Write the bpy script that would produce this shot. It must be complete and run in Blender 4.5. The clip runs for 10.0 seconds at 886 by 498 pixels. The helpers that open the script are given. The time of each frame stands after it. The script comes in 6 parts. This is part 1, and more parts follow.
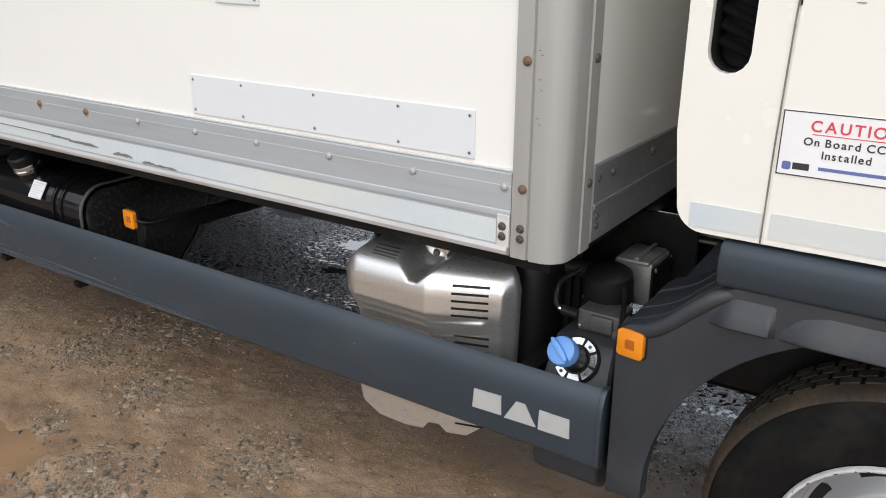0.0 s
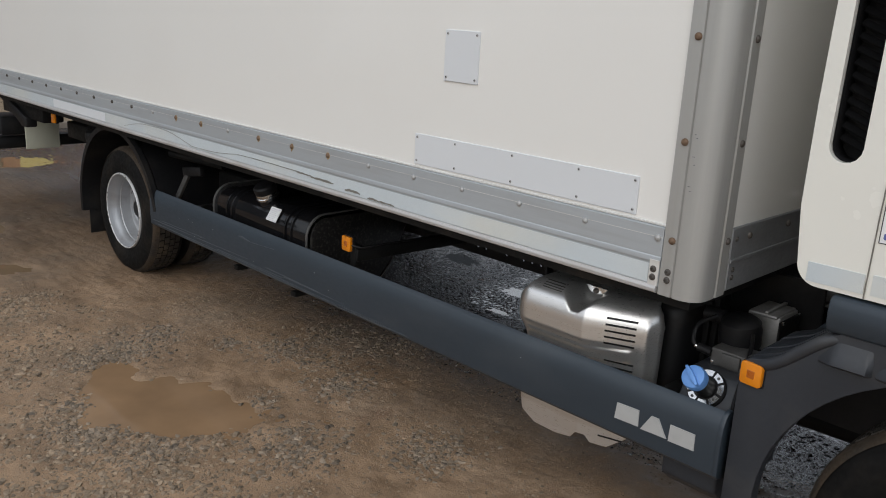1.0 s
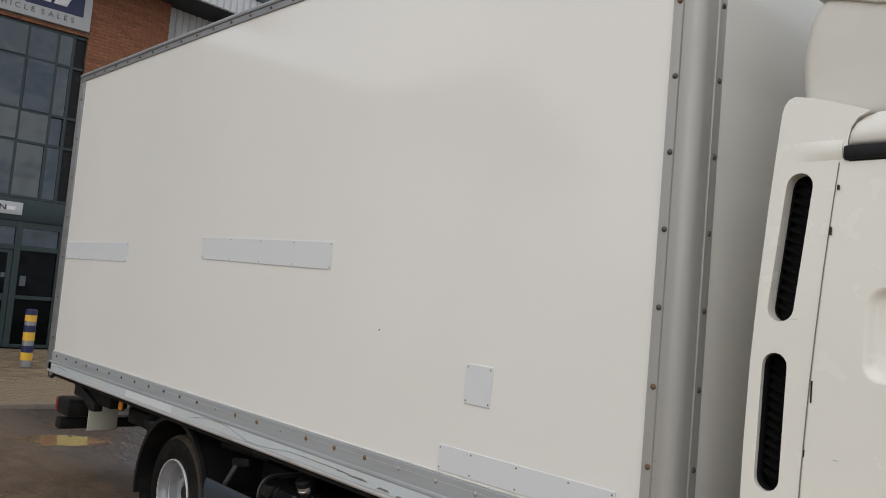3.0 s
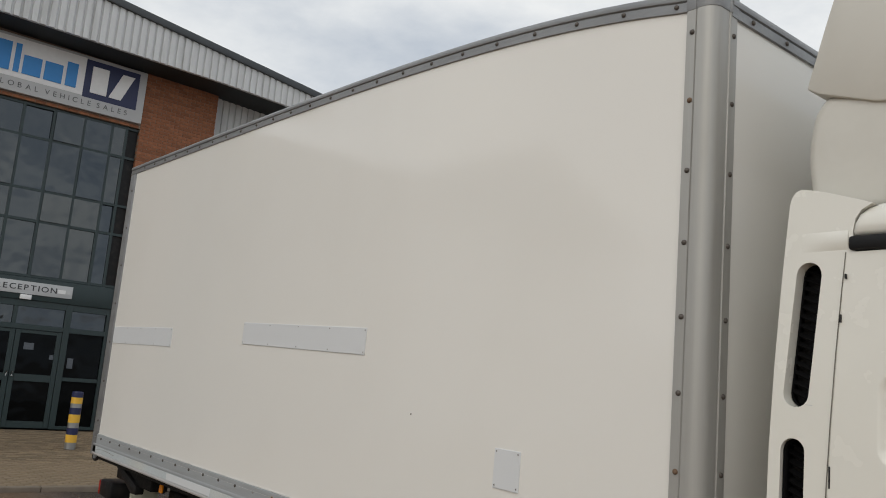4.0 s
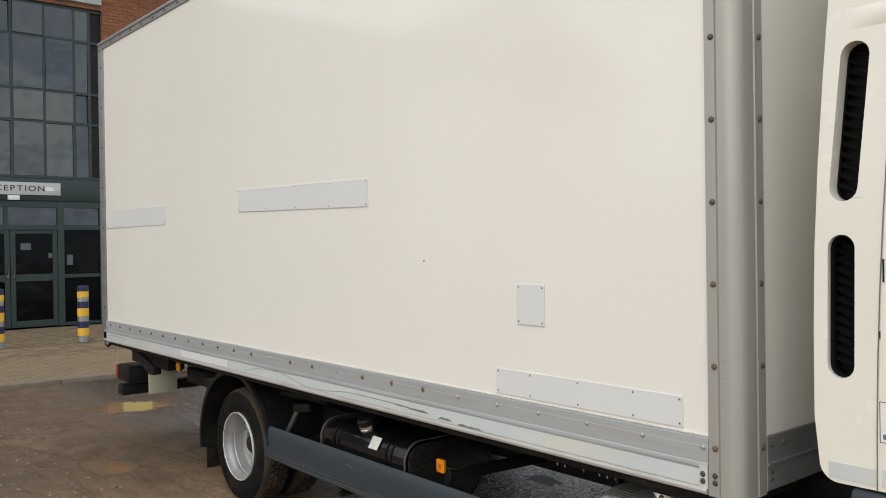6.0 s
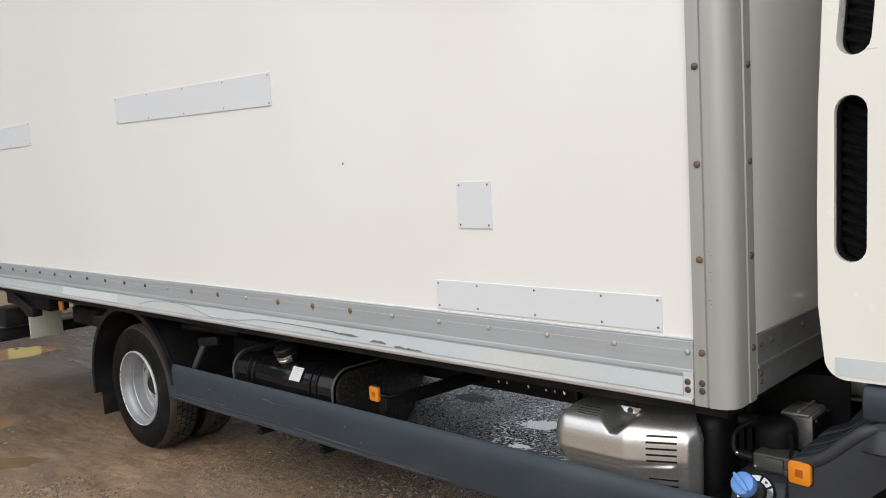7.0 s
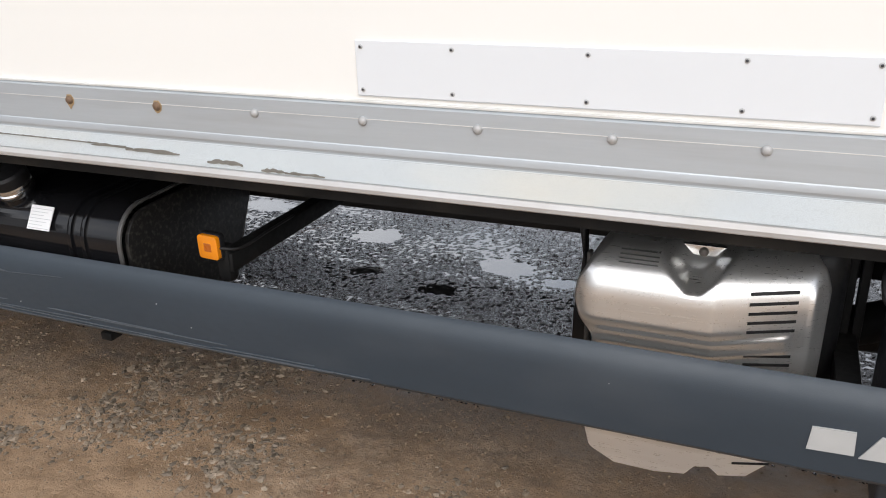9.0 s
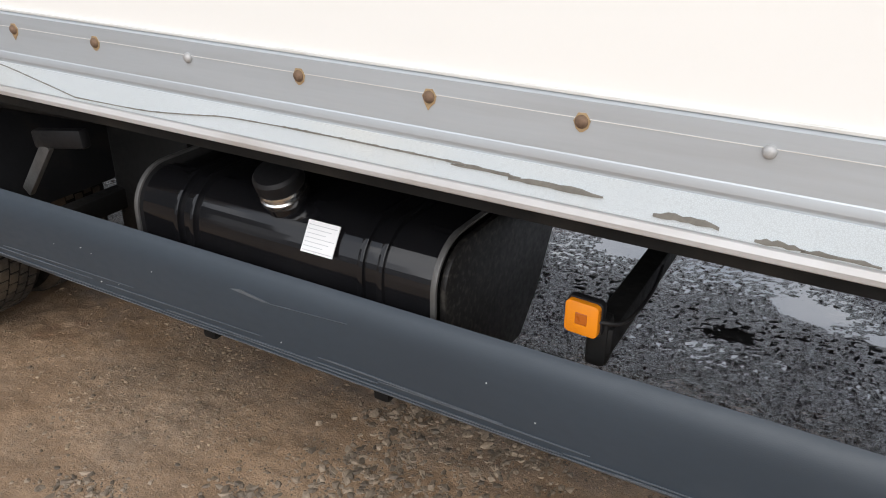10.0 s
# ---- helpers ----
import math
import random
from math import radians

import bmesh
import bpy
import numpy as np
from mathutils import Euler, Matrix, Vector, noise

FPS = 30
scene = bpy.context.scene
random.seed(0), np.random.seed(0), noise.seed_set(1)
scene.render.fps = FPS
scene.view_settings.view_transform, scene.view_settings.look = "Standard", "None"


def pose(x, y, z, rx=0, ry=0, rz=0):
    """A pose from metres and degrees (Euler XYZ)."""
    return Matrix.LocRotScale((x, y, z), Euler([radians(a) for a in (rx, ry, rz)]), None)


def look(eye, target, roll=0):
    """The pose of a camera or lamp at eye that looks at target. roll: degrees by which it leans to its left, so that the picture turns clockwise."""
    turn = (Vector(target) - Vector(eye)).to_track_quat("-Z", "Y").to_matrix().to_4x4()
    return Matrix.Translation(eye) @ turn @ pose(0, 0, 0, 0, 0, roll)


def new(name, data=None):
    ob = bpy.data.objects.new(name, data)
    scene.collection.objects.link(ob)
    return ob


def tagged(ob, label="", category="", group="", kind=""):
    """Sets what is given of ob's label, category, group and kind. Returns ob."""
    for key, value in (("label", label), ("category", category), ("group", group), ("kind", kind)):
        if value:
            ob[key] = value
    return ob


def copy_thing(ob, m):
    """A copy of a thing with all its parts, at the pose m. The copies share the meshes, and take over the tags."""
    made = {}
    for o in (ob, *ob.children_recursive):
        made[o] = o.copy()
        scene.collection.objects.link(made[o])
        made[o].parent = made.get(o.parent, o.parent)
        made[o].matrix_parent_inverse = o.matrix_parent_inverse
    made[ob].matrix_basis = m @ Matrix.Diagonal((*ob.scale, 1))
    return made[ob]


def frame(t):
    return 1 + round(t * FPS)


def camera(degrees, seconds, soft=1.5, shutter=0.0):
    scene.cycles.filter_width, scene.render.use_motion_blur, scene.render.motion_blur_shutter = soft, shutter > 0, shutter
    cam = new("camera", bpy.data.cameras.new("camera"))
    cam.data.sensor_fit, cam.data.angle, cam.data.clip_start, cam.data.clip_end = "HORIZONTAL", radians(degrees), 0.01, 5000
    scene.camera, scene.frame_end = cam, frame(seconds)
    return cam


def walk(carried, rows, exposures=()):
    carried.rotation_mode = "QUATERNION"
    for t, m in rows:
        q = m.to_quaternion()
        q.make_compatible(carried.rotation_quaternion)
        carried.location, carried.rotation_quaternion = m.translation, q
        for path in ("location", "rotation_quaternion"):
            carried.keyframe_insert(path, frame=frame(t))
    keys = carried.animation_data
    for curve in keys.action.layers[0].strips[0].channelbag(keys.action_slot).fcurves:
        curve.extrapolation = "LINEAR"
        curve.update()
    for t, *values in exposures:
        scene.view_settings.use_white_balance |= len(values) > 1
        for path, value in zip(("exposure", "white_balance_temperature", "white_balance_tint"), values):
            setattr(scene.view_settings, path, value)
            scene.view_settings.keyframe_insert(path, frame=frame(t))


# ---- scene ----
cam = camera(56.6, 10.0, soft=1.0)
PATH = [
    (0, (0.833, -1.486, 1.527), (-0.219, 0.071, 0.841), 0.3),
    (0.2, (0.862, -1.635, 1.54), (-0.236, -0.098, 0.886), 0.3),
    (0.5, (0.926, -1.805, 1.57), (-0.29, -0.349, 0.937), 0.7),
    (1, (1.112, -1.95, 1.6), (-0.249, -0.589, 1.056), 2.9),
    (1.2, (1.198, -2.008, 1.64), (-0.186, -0.638, 1.179), 3.9),
    (1.5, (1.271, -2.071, 1.702), (-0.154, -0.691, 1.449), 3.7),
    (2, (1.358, -2.252, 1.749), (-0.09, -0.873, 1.687), 3.5),
    (2.5, (1.481, -2.378, 1.769), (0.014, -1.019, 1.815), 4.8),
    (2.7, (1.536, -2.389, 1.779), (0.062, -1.039, 1.861), 5.0),
    (3.8, (1.743, -2.479, 1.816), (0.213, -1.223, 2.102), 4.8),
    (4, (1.757, -2.475, 1.82), (0.213, -1.244, 2.136), 4.9),
    (4.5, (1.743, -2.463, 1.809), (0.181, -1.259, 2.145), 4.6),
    (5, (1.734, -2.442, 1.782), (0.15, -1.254, 2.059), 3.4),
    (5.5, (1.676, -2.401, 1.746), (0.087, -1.194, 1.88), 1.5),
    (5.7, (1.618, -2.38, 1.737), (0.042, -1.151, 1.802), 0.6),
    (6.8, (1.219, -2.236, 1.654), (-0.205, -0.84, 1.502), -3.4),
    (7, (1.093, -2.148, 1.627), (-0.281, -0.709, 1.42), -3.4),
    (7.5, (0.816, -1.97, 1.553), (-0.333, -0.373, 1.193), -3.0),
    (8, (0.497, -1.803, 1.521), (-0.346, -0.071, 0.985), -3.7),
    (8.2, (0.373, -1.72, 1.479), (-0.373, 0.037, 0.883), -3.4),
    (8.5, (0.167, -1.571, 1.452), (-0.504, 0.18, 0.756), -2.6),
    (8.8, (-0.056, -1.471, 1.459), (-0.741, 0.25, 0.703), -2.2),
    (9, (-0.235, -1.412, 1.446), (-0.953, 0.283, 0.662), -2.0),
    (9.2, (-0.415, -1.365, 1.45), (-1.17, 0.302, 0.644), -1.8),
    (9.5, (-0.676, -1.262, 1.431), (-1.49, 0.366, 0.601), -1.2),
    (9.8, (-0.946, -1.135, 1.394), (-1.809, 0.454, 0.539), -0.1),
    (10, (-1.104, -1.074, 1.394), (-2.001, 0.483, 0.517), 0.2),
]
EXPOSURES = [(0.0, 0.78, 6500, 10), (0.2, 0.46, 6550, 10), (0.5, 0.18, 6550, 10), (1.0, 0.14, 6450, 9), (1.5, 0.22, 6400, 8), (2.0, -0.13, 6280, 9), (2.7, -0.02, 6500, 9), (4.0, -0.13, 6850, 8), (4.5, -0.20, 6850, 6), (5.0, -0.06, 6880, 6), (5.7, 0.28, 7000, 7), (7.0, 0.56, 6600, 9), (7.5, 0.66, 6550, 9), (8.0, 0.84, 6500, 10), (8.5, 0.90, 6600, 11), (10.0, 0.90, 6580, 11)]
walk(cam, [(t, look(eye, target, roll)) for t, eye, target, roll in PATH], EXPOSURES)

# ---- world and light ----
world = bpy.data.worlds.new("overcast")
scene.world = world
world.use_nodes = True
wn, wl = world.node_tree.nodes, world.node_tree.links
wn.clear()
SUN_EL, SUN_ROT = 36.0, 160.0
sky = wn.new("ShaderNodeTexSky")
sky.sky_type, sky.sun_disc = "NISHITA", False
sky.sun_elevation, sky.sun_rotation = radians(SUN_EL), radians(SUN_ROT)
sky.air_density, sky.dust_density = 1.0, 3.0
bg_sky = wn.new("ShaderNodeBackground")
bg_sky.inputs["Strength"].default_value = 0.10
wl.new(sky.outputs[0], bg_sky.inputs["Color"])
tc = wn.new("ShaderNodeTexCoord")
mp = wn.new("ShaderNodeMapping")
mp.inputs["Scale"].default_value = (1.0, 1.0, 2.2)
wl.new(tc.outputs["Generated"], mp.inputs["Vector"])
cn = wn.new("ShaderNodeTexNoise")
cn.inputs["Scale"].default_value, cn.inputs["Detail"].default_value, cn.inputs["Roughness"].default_value = 2.6, 7.0, 0.55
wl.new(mp.outputs[0], cn.inputs["Vector"])
cr = wn.new("ShaderNodeValToRGB")
cr.color_ramp.elements[0].position, cr.color_ramp.elements[0].color = 0.36, (0.50, 0.565, 0.675, 1)
cr.color_ramp.elements[1].position, cr.color_ramp.elements[1].color = 0.66, (0.96, 0.985, 1.025, 1)
wl.new(cn.outputs["Fac"], cr.inputs["Fac"])
bg_cloud = wn.new("ShaderNodeBackground")
bg_cloud.inputs["Strength"].default_value = 1.12
wl.new(cr.outputs["Color"], bg_cloud.inputs["Color"])
mixw = wn.new("ShaderNodeMixShader")
mixw.inputs[0].default_value = 0.88
wl.new(bg_sky.outputs[0], mixw.inputs[1])
wl.new(bg_cloud.outputs[0], mixw.inputs[2])
wout = wn.new("ShaderNodeOutputWorld")
wl.new(mixw.outputs[0], wout.inputs["Surface"])

sun_data = bpy.data.lights.new("sun", "SUN")
sun_data.energy, sun_data.angle, sun_data.color = 0.85, radians(70), (1.0, 0.98, 0.945)
sun = new("sun", sun_data)
sun.rotation_euler = (radians(90 - SUN_EL), 0, radians(180 - SUN_ROT))


# ---- materials ----
def make_mat(name, colour, rough=0.5, metal=0.0, coat=0.0, vary=0.12, scale=6.0, fine=60.0, bump=0.0, bump_scale=200.0,
             dirt=None, dirt_amount=0.0, dirt_scale=3.0, random=0.0, stretch=(1, 1, 1), ior=1.5):
    """A principled material with colour variation at two scales, optional dirt and bump."""
    m = bpy.data.materials.new(name)
    m.use_nodes = True
    n, l = m.node_tree.nodes, m.node_tree.links
    b = n["Principled BSDF"]
    b.inputs["Metallic"].default_value = metal
    b.inputs["IOR"].default_value = ior
    b.inputs["Coat Weight"].default_value = coat
    b.inputs["Coat Roughness"].default_value = 0.08
    co = n.new("ShaderNodeTexCoord")
    ma = n.new("ShaderNodeMapping")
    ma.inputs["Scale"].default_value = stretch
    l.new(co.outputs["Object"], ma.inputs["Vector"])

    def noise_tex(s, detail=4.0):
        t = n.new("ShaderNodeTexNoise")
        t.inputs["Scale"].default_value, t.inputs["Detail"].default_value = s, detail
        l.new(ma.outputs[0], t.inputs["Vector"])
        return t.outputs["Fac"]

    def mixc(fac, a, c, kind="MIX"):
        x = n.new("ShaderNodeMix")
        x.data_type, x.blend_type = "RGBA", kind
        for sock, val in ((x.inputs[0], fac), (x.inputs[6], a), (x.inputs[7], c)):
            if isinstance(val, bpy.types.NodeSocket):
                l.new(val, sock)
            else:
                sock.default_value = val if isinstance(val, float) else (*val, 1)
        return x.outputs[2]

    def span(fac, lo, hi, a=0.3, c=0.7):
        r = n.new("ShaderNodeMapRange")
        r.inputs[1].default_value, r.inputs[2].default_value, r.inputs[3].default_value, r.inputs[4].default_value = a, c, lo, hi
        l.new(fac, r.inputs[0])
        return r.outputs[0]

    big, small = noise_tex(scale), noise_tex(fine, 3.0)
    dark = tuple(c * (1 - vary) for c in colour)
    light = tuple(min(1, c * (1 + vary)) for c in colour)
    out = mixc(span(big, 0.0, 1.0), dark, light)
    out = mixc(span(small, 0.0, 0.5), out, tuple(c * (1 - 0.6 * vary) for c in colour))
    if random:
        info = n.new("ShaderNodeObjectInfo")
        out = mixc(span(info.outputs["Random"], 0.0, random, 0.0, 1.0), out, tuple(c * 0.45 for c in colour))
    if dirt:
        d = noise_tex(dirt_scale, 9.0)
        out = mixc(span(d, 0.0, dirt_amount, 0.5, 0.68), out, dirt)
    l.new(out, b.inputs["Base Color"])
    l.new(span(small, rough * 0.86, min(1.0, rough * 1.14)), b.inputs["Roughness"])
    if bump:
        bt = noise_tex(bump_scale, 3.0)
        bp = n.new("ShaderNodeBump")
        bp.inputs["Strength"].default_value, bp.inputs["Distance"].default_value = bump, 0.004
        l.new(bt, bp.inputs["Height"])
        l.new(bp.outputs[0], b.inputs["Normal"])
    return m


WHITE = make_mat("white_panel", (0.81, 0.795, 0.755), 0.09, vary=0.012, scale=0.5, fine=3, dirt=(0.66, 0.63, 0.57), dirt_amount=0.10, dirt_scale=0.9)
PATCH = make_mat("patch_sheet", (0.69, 0.707, 0.722), 0.38, vary=0.007, scale=4, fine=30)
CABWHITE = make_mat("cab_paint", (0.80, 0.785, 0.72), 0.25, coat=0.35, vary=0.02, scale=2, fine=12)
FAIRING = make_mat("fairing_plastic", (0.62, 0.60, 0.545), 0.38, vary=0.04, scale=3, fine=30, dirt=(0.5, 0.48, 0.42), dirt_amount=0.3, dirt_scale=2)
ALU = make_mat("aluminium_rail", (0.465, 0.495, 0.515), 0.42, metal=0.35, vary=0.06, scale=5, fine=70, stretch=(0.2, 1, 3), dirt=(0.34, 0.335, 0.33), dirt_amount=0.3, dirt_scale=9)
ROOFALU = make_mat("weathered_aluminium", (0.27, 0.275, 0.28), 0.45, metal=0.4, vary=0.15, scale=5, fine=60, stretch=(0.3, 1, 2))
POST = make_mat("aluminium_post", (0.40, 0.395, 0.375), 0.42, metal=0.30, vary=0.05, scale=7, fine=60, stretch=(2.5, 2.5, 0.10), dirt=(0.30, 0.28, 0.25), dirt_amount=0.25, dirt_scale=10)
BEAD = make_mat("white_bead", (0.70, 0.69, 0.66), 0.38, metal=0.2, vary=0.06, scale=6, fine=50, stretch=(0.4, 1, 1), dirt=(0.35, 0.31, 0.26), dirt_amount=0.4, dirt_scale=12)
EDGE = make_mat("edge_trim", (0.53, 0.52, 0.51), 0.42, metal=0.15, vary=0.05, scale=6, fine=50, stretch=(0.4, 1, 1), dirt=(0.33, 0.29, 0.25), dirt_amount=0.45, dirt_scale=10)
SLATE = make_mat("slate_plastic", (0.030, 0.041, 0.053), 0.40, vary=0.10, scale=5, fine=60, bump=0.06, bump_scale=500, dirt=(0.075, 0.083, 0.092), dirt_amount=0.35, dirt_scale=3, stretch=(0.5, 1, 1.2))
FENDER = make_mat("fender_plastic", (0.025, 0.029, 0.036), 0.5, vary=0.12, scale=6, fine=80, bump=0.1, bump_scale=600, dirt=(0.07, 0.065, 0.058), dirt_amount=0.3, dirt_scale=6)
BLACK = make_mat("black_plastic", (0.010, 0.010, 0.011), 0.5, vary=0.25, scale=8, fine=80, dirt=(0.028, 0.025, 0.021), dirt_amount=0.5, dirt_scale=8, ior=1.35)
CHASSIS = make_mat("chassis_paint", (0.010, 0.010, 0.010), 0.55, vary=0.25, scale=6, fine=50, bump=0.1, dirt=(0.035, 0.03, 0.025), dirt_amount=0.5, dirt_scale=5, ior=1.25)
TANK = make_mat("tank_paint", (0.007, 0.007, 0.008), 0.10, ior=1.40, coat=0.08, vary=0.2, scale=4, fine=40, dirt=(0.04, 0.038, 0.035), dirt_amount=0.06, dirt_scale=9)
TANKEND = make_mat("tank_end_paint", (0.012, 0.0115, 0.011), 0.42, vary=0.3, scale=7, fine=60, dirt=(0.085, 0.078, 0.068), dirt_amount=0.45, dirt_scale=75, ior=1.35)
GREYMETAL = make_mat("cast_metal", (0.11, 0.108, 0.104), 0.5, metal=0.35, vary=0.2, scale=12, fine=120, bump=0.2, dirt=(0.05, 0.045, 0.04), dirt_amount=0.5, dirt_scale=16)
PIPE = make_mat("grey_pipe", (0.17, 0.158, 0.142), 0.55, vary=0.15, scale=5, fine=50, dirt=(0.16, 0.14, 0.12), dirt_amount=0.3, dirt_scale=8, stretch=(1, 1, 0.3))
STEEL = make_mat("stainless_steel", (0.82, 0.81, 0.79), 0.31, metal=0.88, vary=0.04, scale=6, fine=180, stretch=(0.12, 1, 6), dirt=(0.60, 0.55, 0.48), dirt_amount=0.3, dirt_scale=4)
CAST = make_mat("cast_aluminium", (0.30, 0.295, 0.285), 0.45, metal=0.5, vary=0.15, scale=10, fine=120, bump=0.15, dirt=(0.12, 0.11, 0.10), dirt_amount=0.5, dirt_scale=14)
SHINY = make_mat("bright_steel", (0.7, 0.7, 0.69), 0.2, metal=1.0, vary=0.08, scale=30, fine=200)
RIVET = make_mat("rivet_steel", (0.40, 0.395, 0.385), 0.5, metal=0.3, vary=0.15, scale=60, fine=400)
RUST = make_mat("rusty_steel", (0.19, 0.12, 0.075), 0.7, metal=0.2, vary=0.35, scale=120, fine=500, bump=0.4, bump_scale=900)
RUSTGREY = make_mat("tarnished_steel", (0.125, 0.108, 0.095), 0.55, metal=0.4, vary=0.3, scale=120, fine=500, random=0.4)
RUBBER = make_mat("tyre_rubber", (0.0065, 0.0063, 0.006), 0.75, ior=1.25, vary=0.2, scale=6, fine=50, bump=0.15, bump_scale=300, dirt=(0.035, 0.028, 0.021), dirt_amount=0.4, dirt_scale=6)
TREADM = make_mat("muddy_tread", (0.034, 0.028, 0.022), 0.8, vary=0.3, scale=9, fine=80, bump=0.3, bump_scale=150, dirt=(0.10, 0.075, 0.048), dirt_amount=0.7, dirt_scale=9)
MUDLINE = make_mat("dried_mud", (0.048, 0.033, 0.020), 0.85, vary=0.4, scale=14, fine=90, dirt=(0.02, 0.017, 0.014), dirt_amount=0.9, dirt_scale=11)
RIMM = make_mat("silver_rim", (0.40, 0.41, 0.425), 0.42, metal=0.45, vary=0.1, scale=8, fine=60, dirt=(0.22, 0.2, 0.18), dirt_amount=0.4, dirt_scale=9)
RIMCHIP = make_mat("bare_rim_edge", (0.72, 0.72, 0.71), 0.4, metal=0.3, vary=0.15, scale=60, fine=300)
AMBER = make_mat("amber_lens", (0.76, 0.24, 0.004), 0.22, coat=0.6, vary=0.05, scale=30, fine=300, bump=0.3, bump_scale=450)
AMBERDARK = make_mat("amber_core", (0.42, 0.10, 0.006), 0.3, coat=0.4, vary=0.08, scale=40)
REDLENS = make_mat("red_lens", (0.35, 0.02, 0.012), 0.25, coat=0.5, vary=0.08, scale=20)
BLUECAP = make_mat("blue_cap", (0.13, 0.30, 0.66), 0.45, vary=0.06, scale=20, fine=150)
LETTER = make_mat("letter_paint", (0.42, 0.42, 0.41), 0.45, vary=0.06, scale=30)
INK = make_mat("black_ink", (0.03, 0.03, 0.035), 0.5, vary=0.05)
REDINK = make_mat("red_ink", (0.62, 0.06, 0.09), 0.5, vary=0.05)
SIGNINK = make_mat("grey_sign_paint", (0.10, 0.105, 0.11), 0.5, vary=0.05)
BLUEINK = make_mat("blue_ink", (0.12, 0.15, 0.36), 0.5, vary=0.05)
PAPER = make_mat("white_sticker", (0.80, 0.80, 0.80), 0.4, vary=0.03, scale=10)
PALE = make_mat("pale_panel", (0.62, 0.62, 0.50), 0.5, vary=0.06, scale=6, dirt=(0.4, 0.38, 0.3), dirt_amount=0.4)
CRACK = make_mat("exposed_backing", (0.185, 0.175, 0.152), 0.6, vary=0.25, scale=40, fine=200)
SCUFF = make_mat("scuffed_plastic", (0.095, 0.107, 0.12), 0.5, vary=0.2, scale=30, fine=200)
BRICKM = make_mat("red_brick", (0.34, 0.135, 0.068), 0.85, vary=0.25, scale=9, fine=120, bump=0.5, bump_scale=150, random=0.6)
JOINT = make_mat("sandy_joint", (0.075, 0.06, 0.042), 0.9, vary=0.2, scale=8, fine=90)
# Notice paper with the dimness behind the glass put into its colour.
NOTICE = make_mat("dim_paper", (0.10, 0.115, 0.135), 0.6, vary=0.2, scale=25)
LEMON = make_mat("lemon_board", (0.84, 0.72, 0.20), 0.45, vary=0.06, scale=12)
MORTAR = make_mat("mortar", (0.24, 0.18, 0.14), 0.9, vary=0.15, scale=8, fine=90)
CLAD = make_mat("grey_cladding", (0.60, 0.61, 0.615), 0.5, metal=0.1, vary=0.05, scale=2, fine=20, stretch=(1, 1, 0.2), dirt=(0.36, 0.36, 0.35), dirt_amount=0.4)
GREEN = make_mat("dark_green_frame", (0.020, 0.037, 0.039), 0.4, vary=0.1, scale=3, fine=40)
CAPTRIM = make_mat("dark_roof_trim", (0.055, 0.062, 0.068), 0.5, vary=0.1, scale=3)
NAVY = make_mat("navy_paint", (0.016, 0.022, 0.080), 0.4, vary=0.08, scale=6)
SKYBLUE = make_mat("blue_sign_paint", (0.03, 0.24, 0.60), 0.4, vary=0.04, scale=6)
YELLOW = make_mat("yellow_paint", (0.80, 0.46, 0.05), 0.45, vary=0.06, scale=12, dirt=(0.4, 0.28, 0.1), dirt_amount=0.3)
SIGNGREY = make_mat("sign_grey", (0.50, 0.51, 0.52), 0.4, vary=0.03, scale=4)
PAVER = make_mat("paver", (0.235, 0.175, 0.11), 0.8, vary=0.2, scale=5, fine=90, bump=0.3, bump_scale=200, random=0.35)
KERBM = make_mat("kerb_concrete", (0.185, 0.152, 0.118), 0.85, vary=0.15, scale=6, fine=80, bump=0.3, dirt=(0.2, 0.16, 0.12), dirt_amount=0.5)
STONE = make_mat("gravel_stone", (0.225, 0.165, 0.108), 0.6, vary=0.35, scale=30, fine=200, bump=0.2)
CARBLUE = make_mat("blue_car_paint", (0.035, 0.055, 0.22), 0.2, coat=0.8, vary=0.06, scale=2)


LOUVRE = make_mat("louvre_black", (0.006, 0.006, 0.0065), 0.8, vary=0.2, ior=1.2)


def island_vary(m, lo=0.5, hi=1.4):
    """Lets the joined pieces of one mesh differ from one another."""
    n, l = m.node_tree.nodes, m.node_tree.links
    b = n["Principled BSDF"]
    src = b.inputs["Base Color"].links[0].from_socket
    geo = n.new("ShaderNodeNewGeometry")
    r = n.new("ShaderNodeMapRange")
    r.inputs[3].default_value, r.inputs[4].default_value = lo, hi
    l.new(geo.outputs["Random Per Island"], r.inputs[0])
    v = n.new("ShaderNodeVectorMath")
    v.operation = "SCALE"
    l.new(src, v.inputs[0])
    l.new(r.outputs[0], v.inputs[3])
    l.new(v.outputs[0], b.inputs["Base Color"])


island_vary(STONE, 0.55, 1.5)
HEAPSTONE = make_mat("grey_gravel", (0.205, 0.158, 0.112), 0.62, vary=0.35, scale=30, fine=200, bump=0.2)
island_vary(HEAPSTONE, 0.45, 1.5)
GRAIN = make_mat("wet_grain", (0.23, 0.152, 0.09), 0.3, vary=0.3, scale=30, fine=200)
island_vary(GRAIN, 0.5, 1.5)
# Wet grit colour, lowered further to hold the shade under the lorry.
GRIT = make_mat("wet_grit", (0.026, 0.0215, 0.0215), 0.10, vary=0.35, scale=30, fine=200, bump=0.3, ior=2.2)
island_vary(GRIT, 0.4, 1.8)


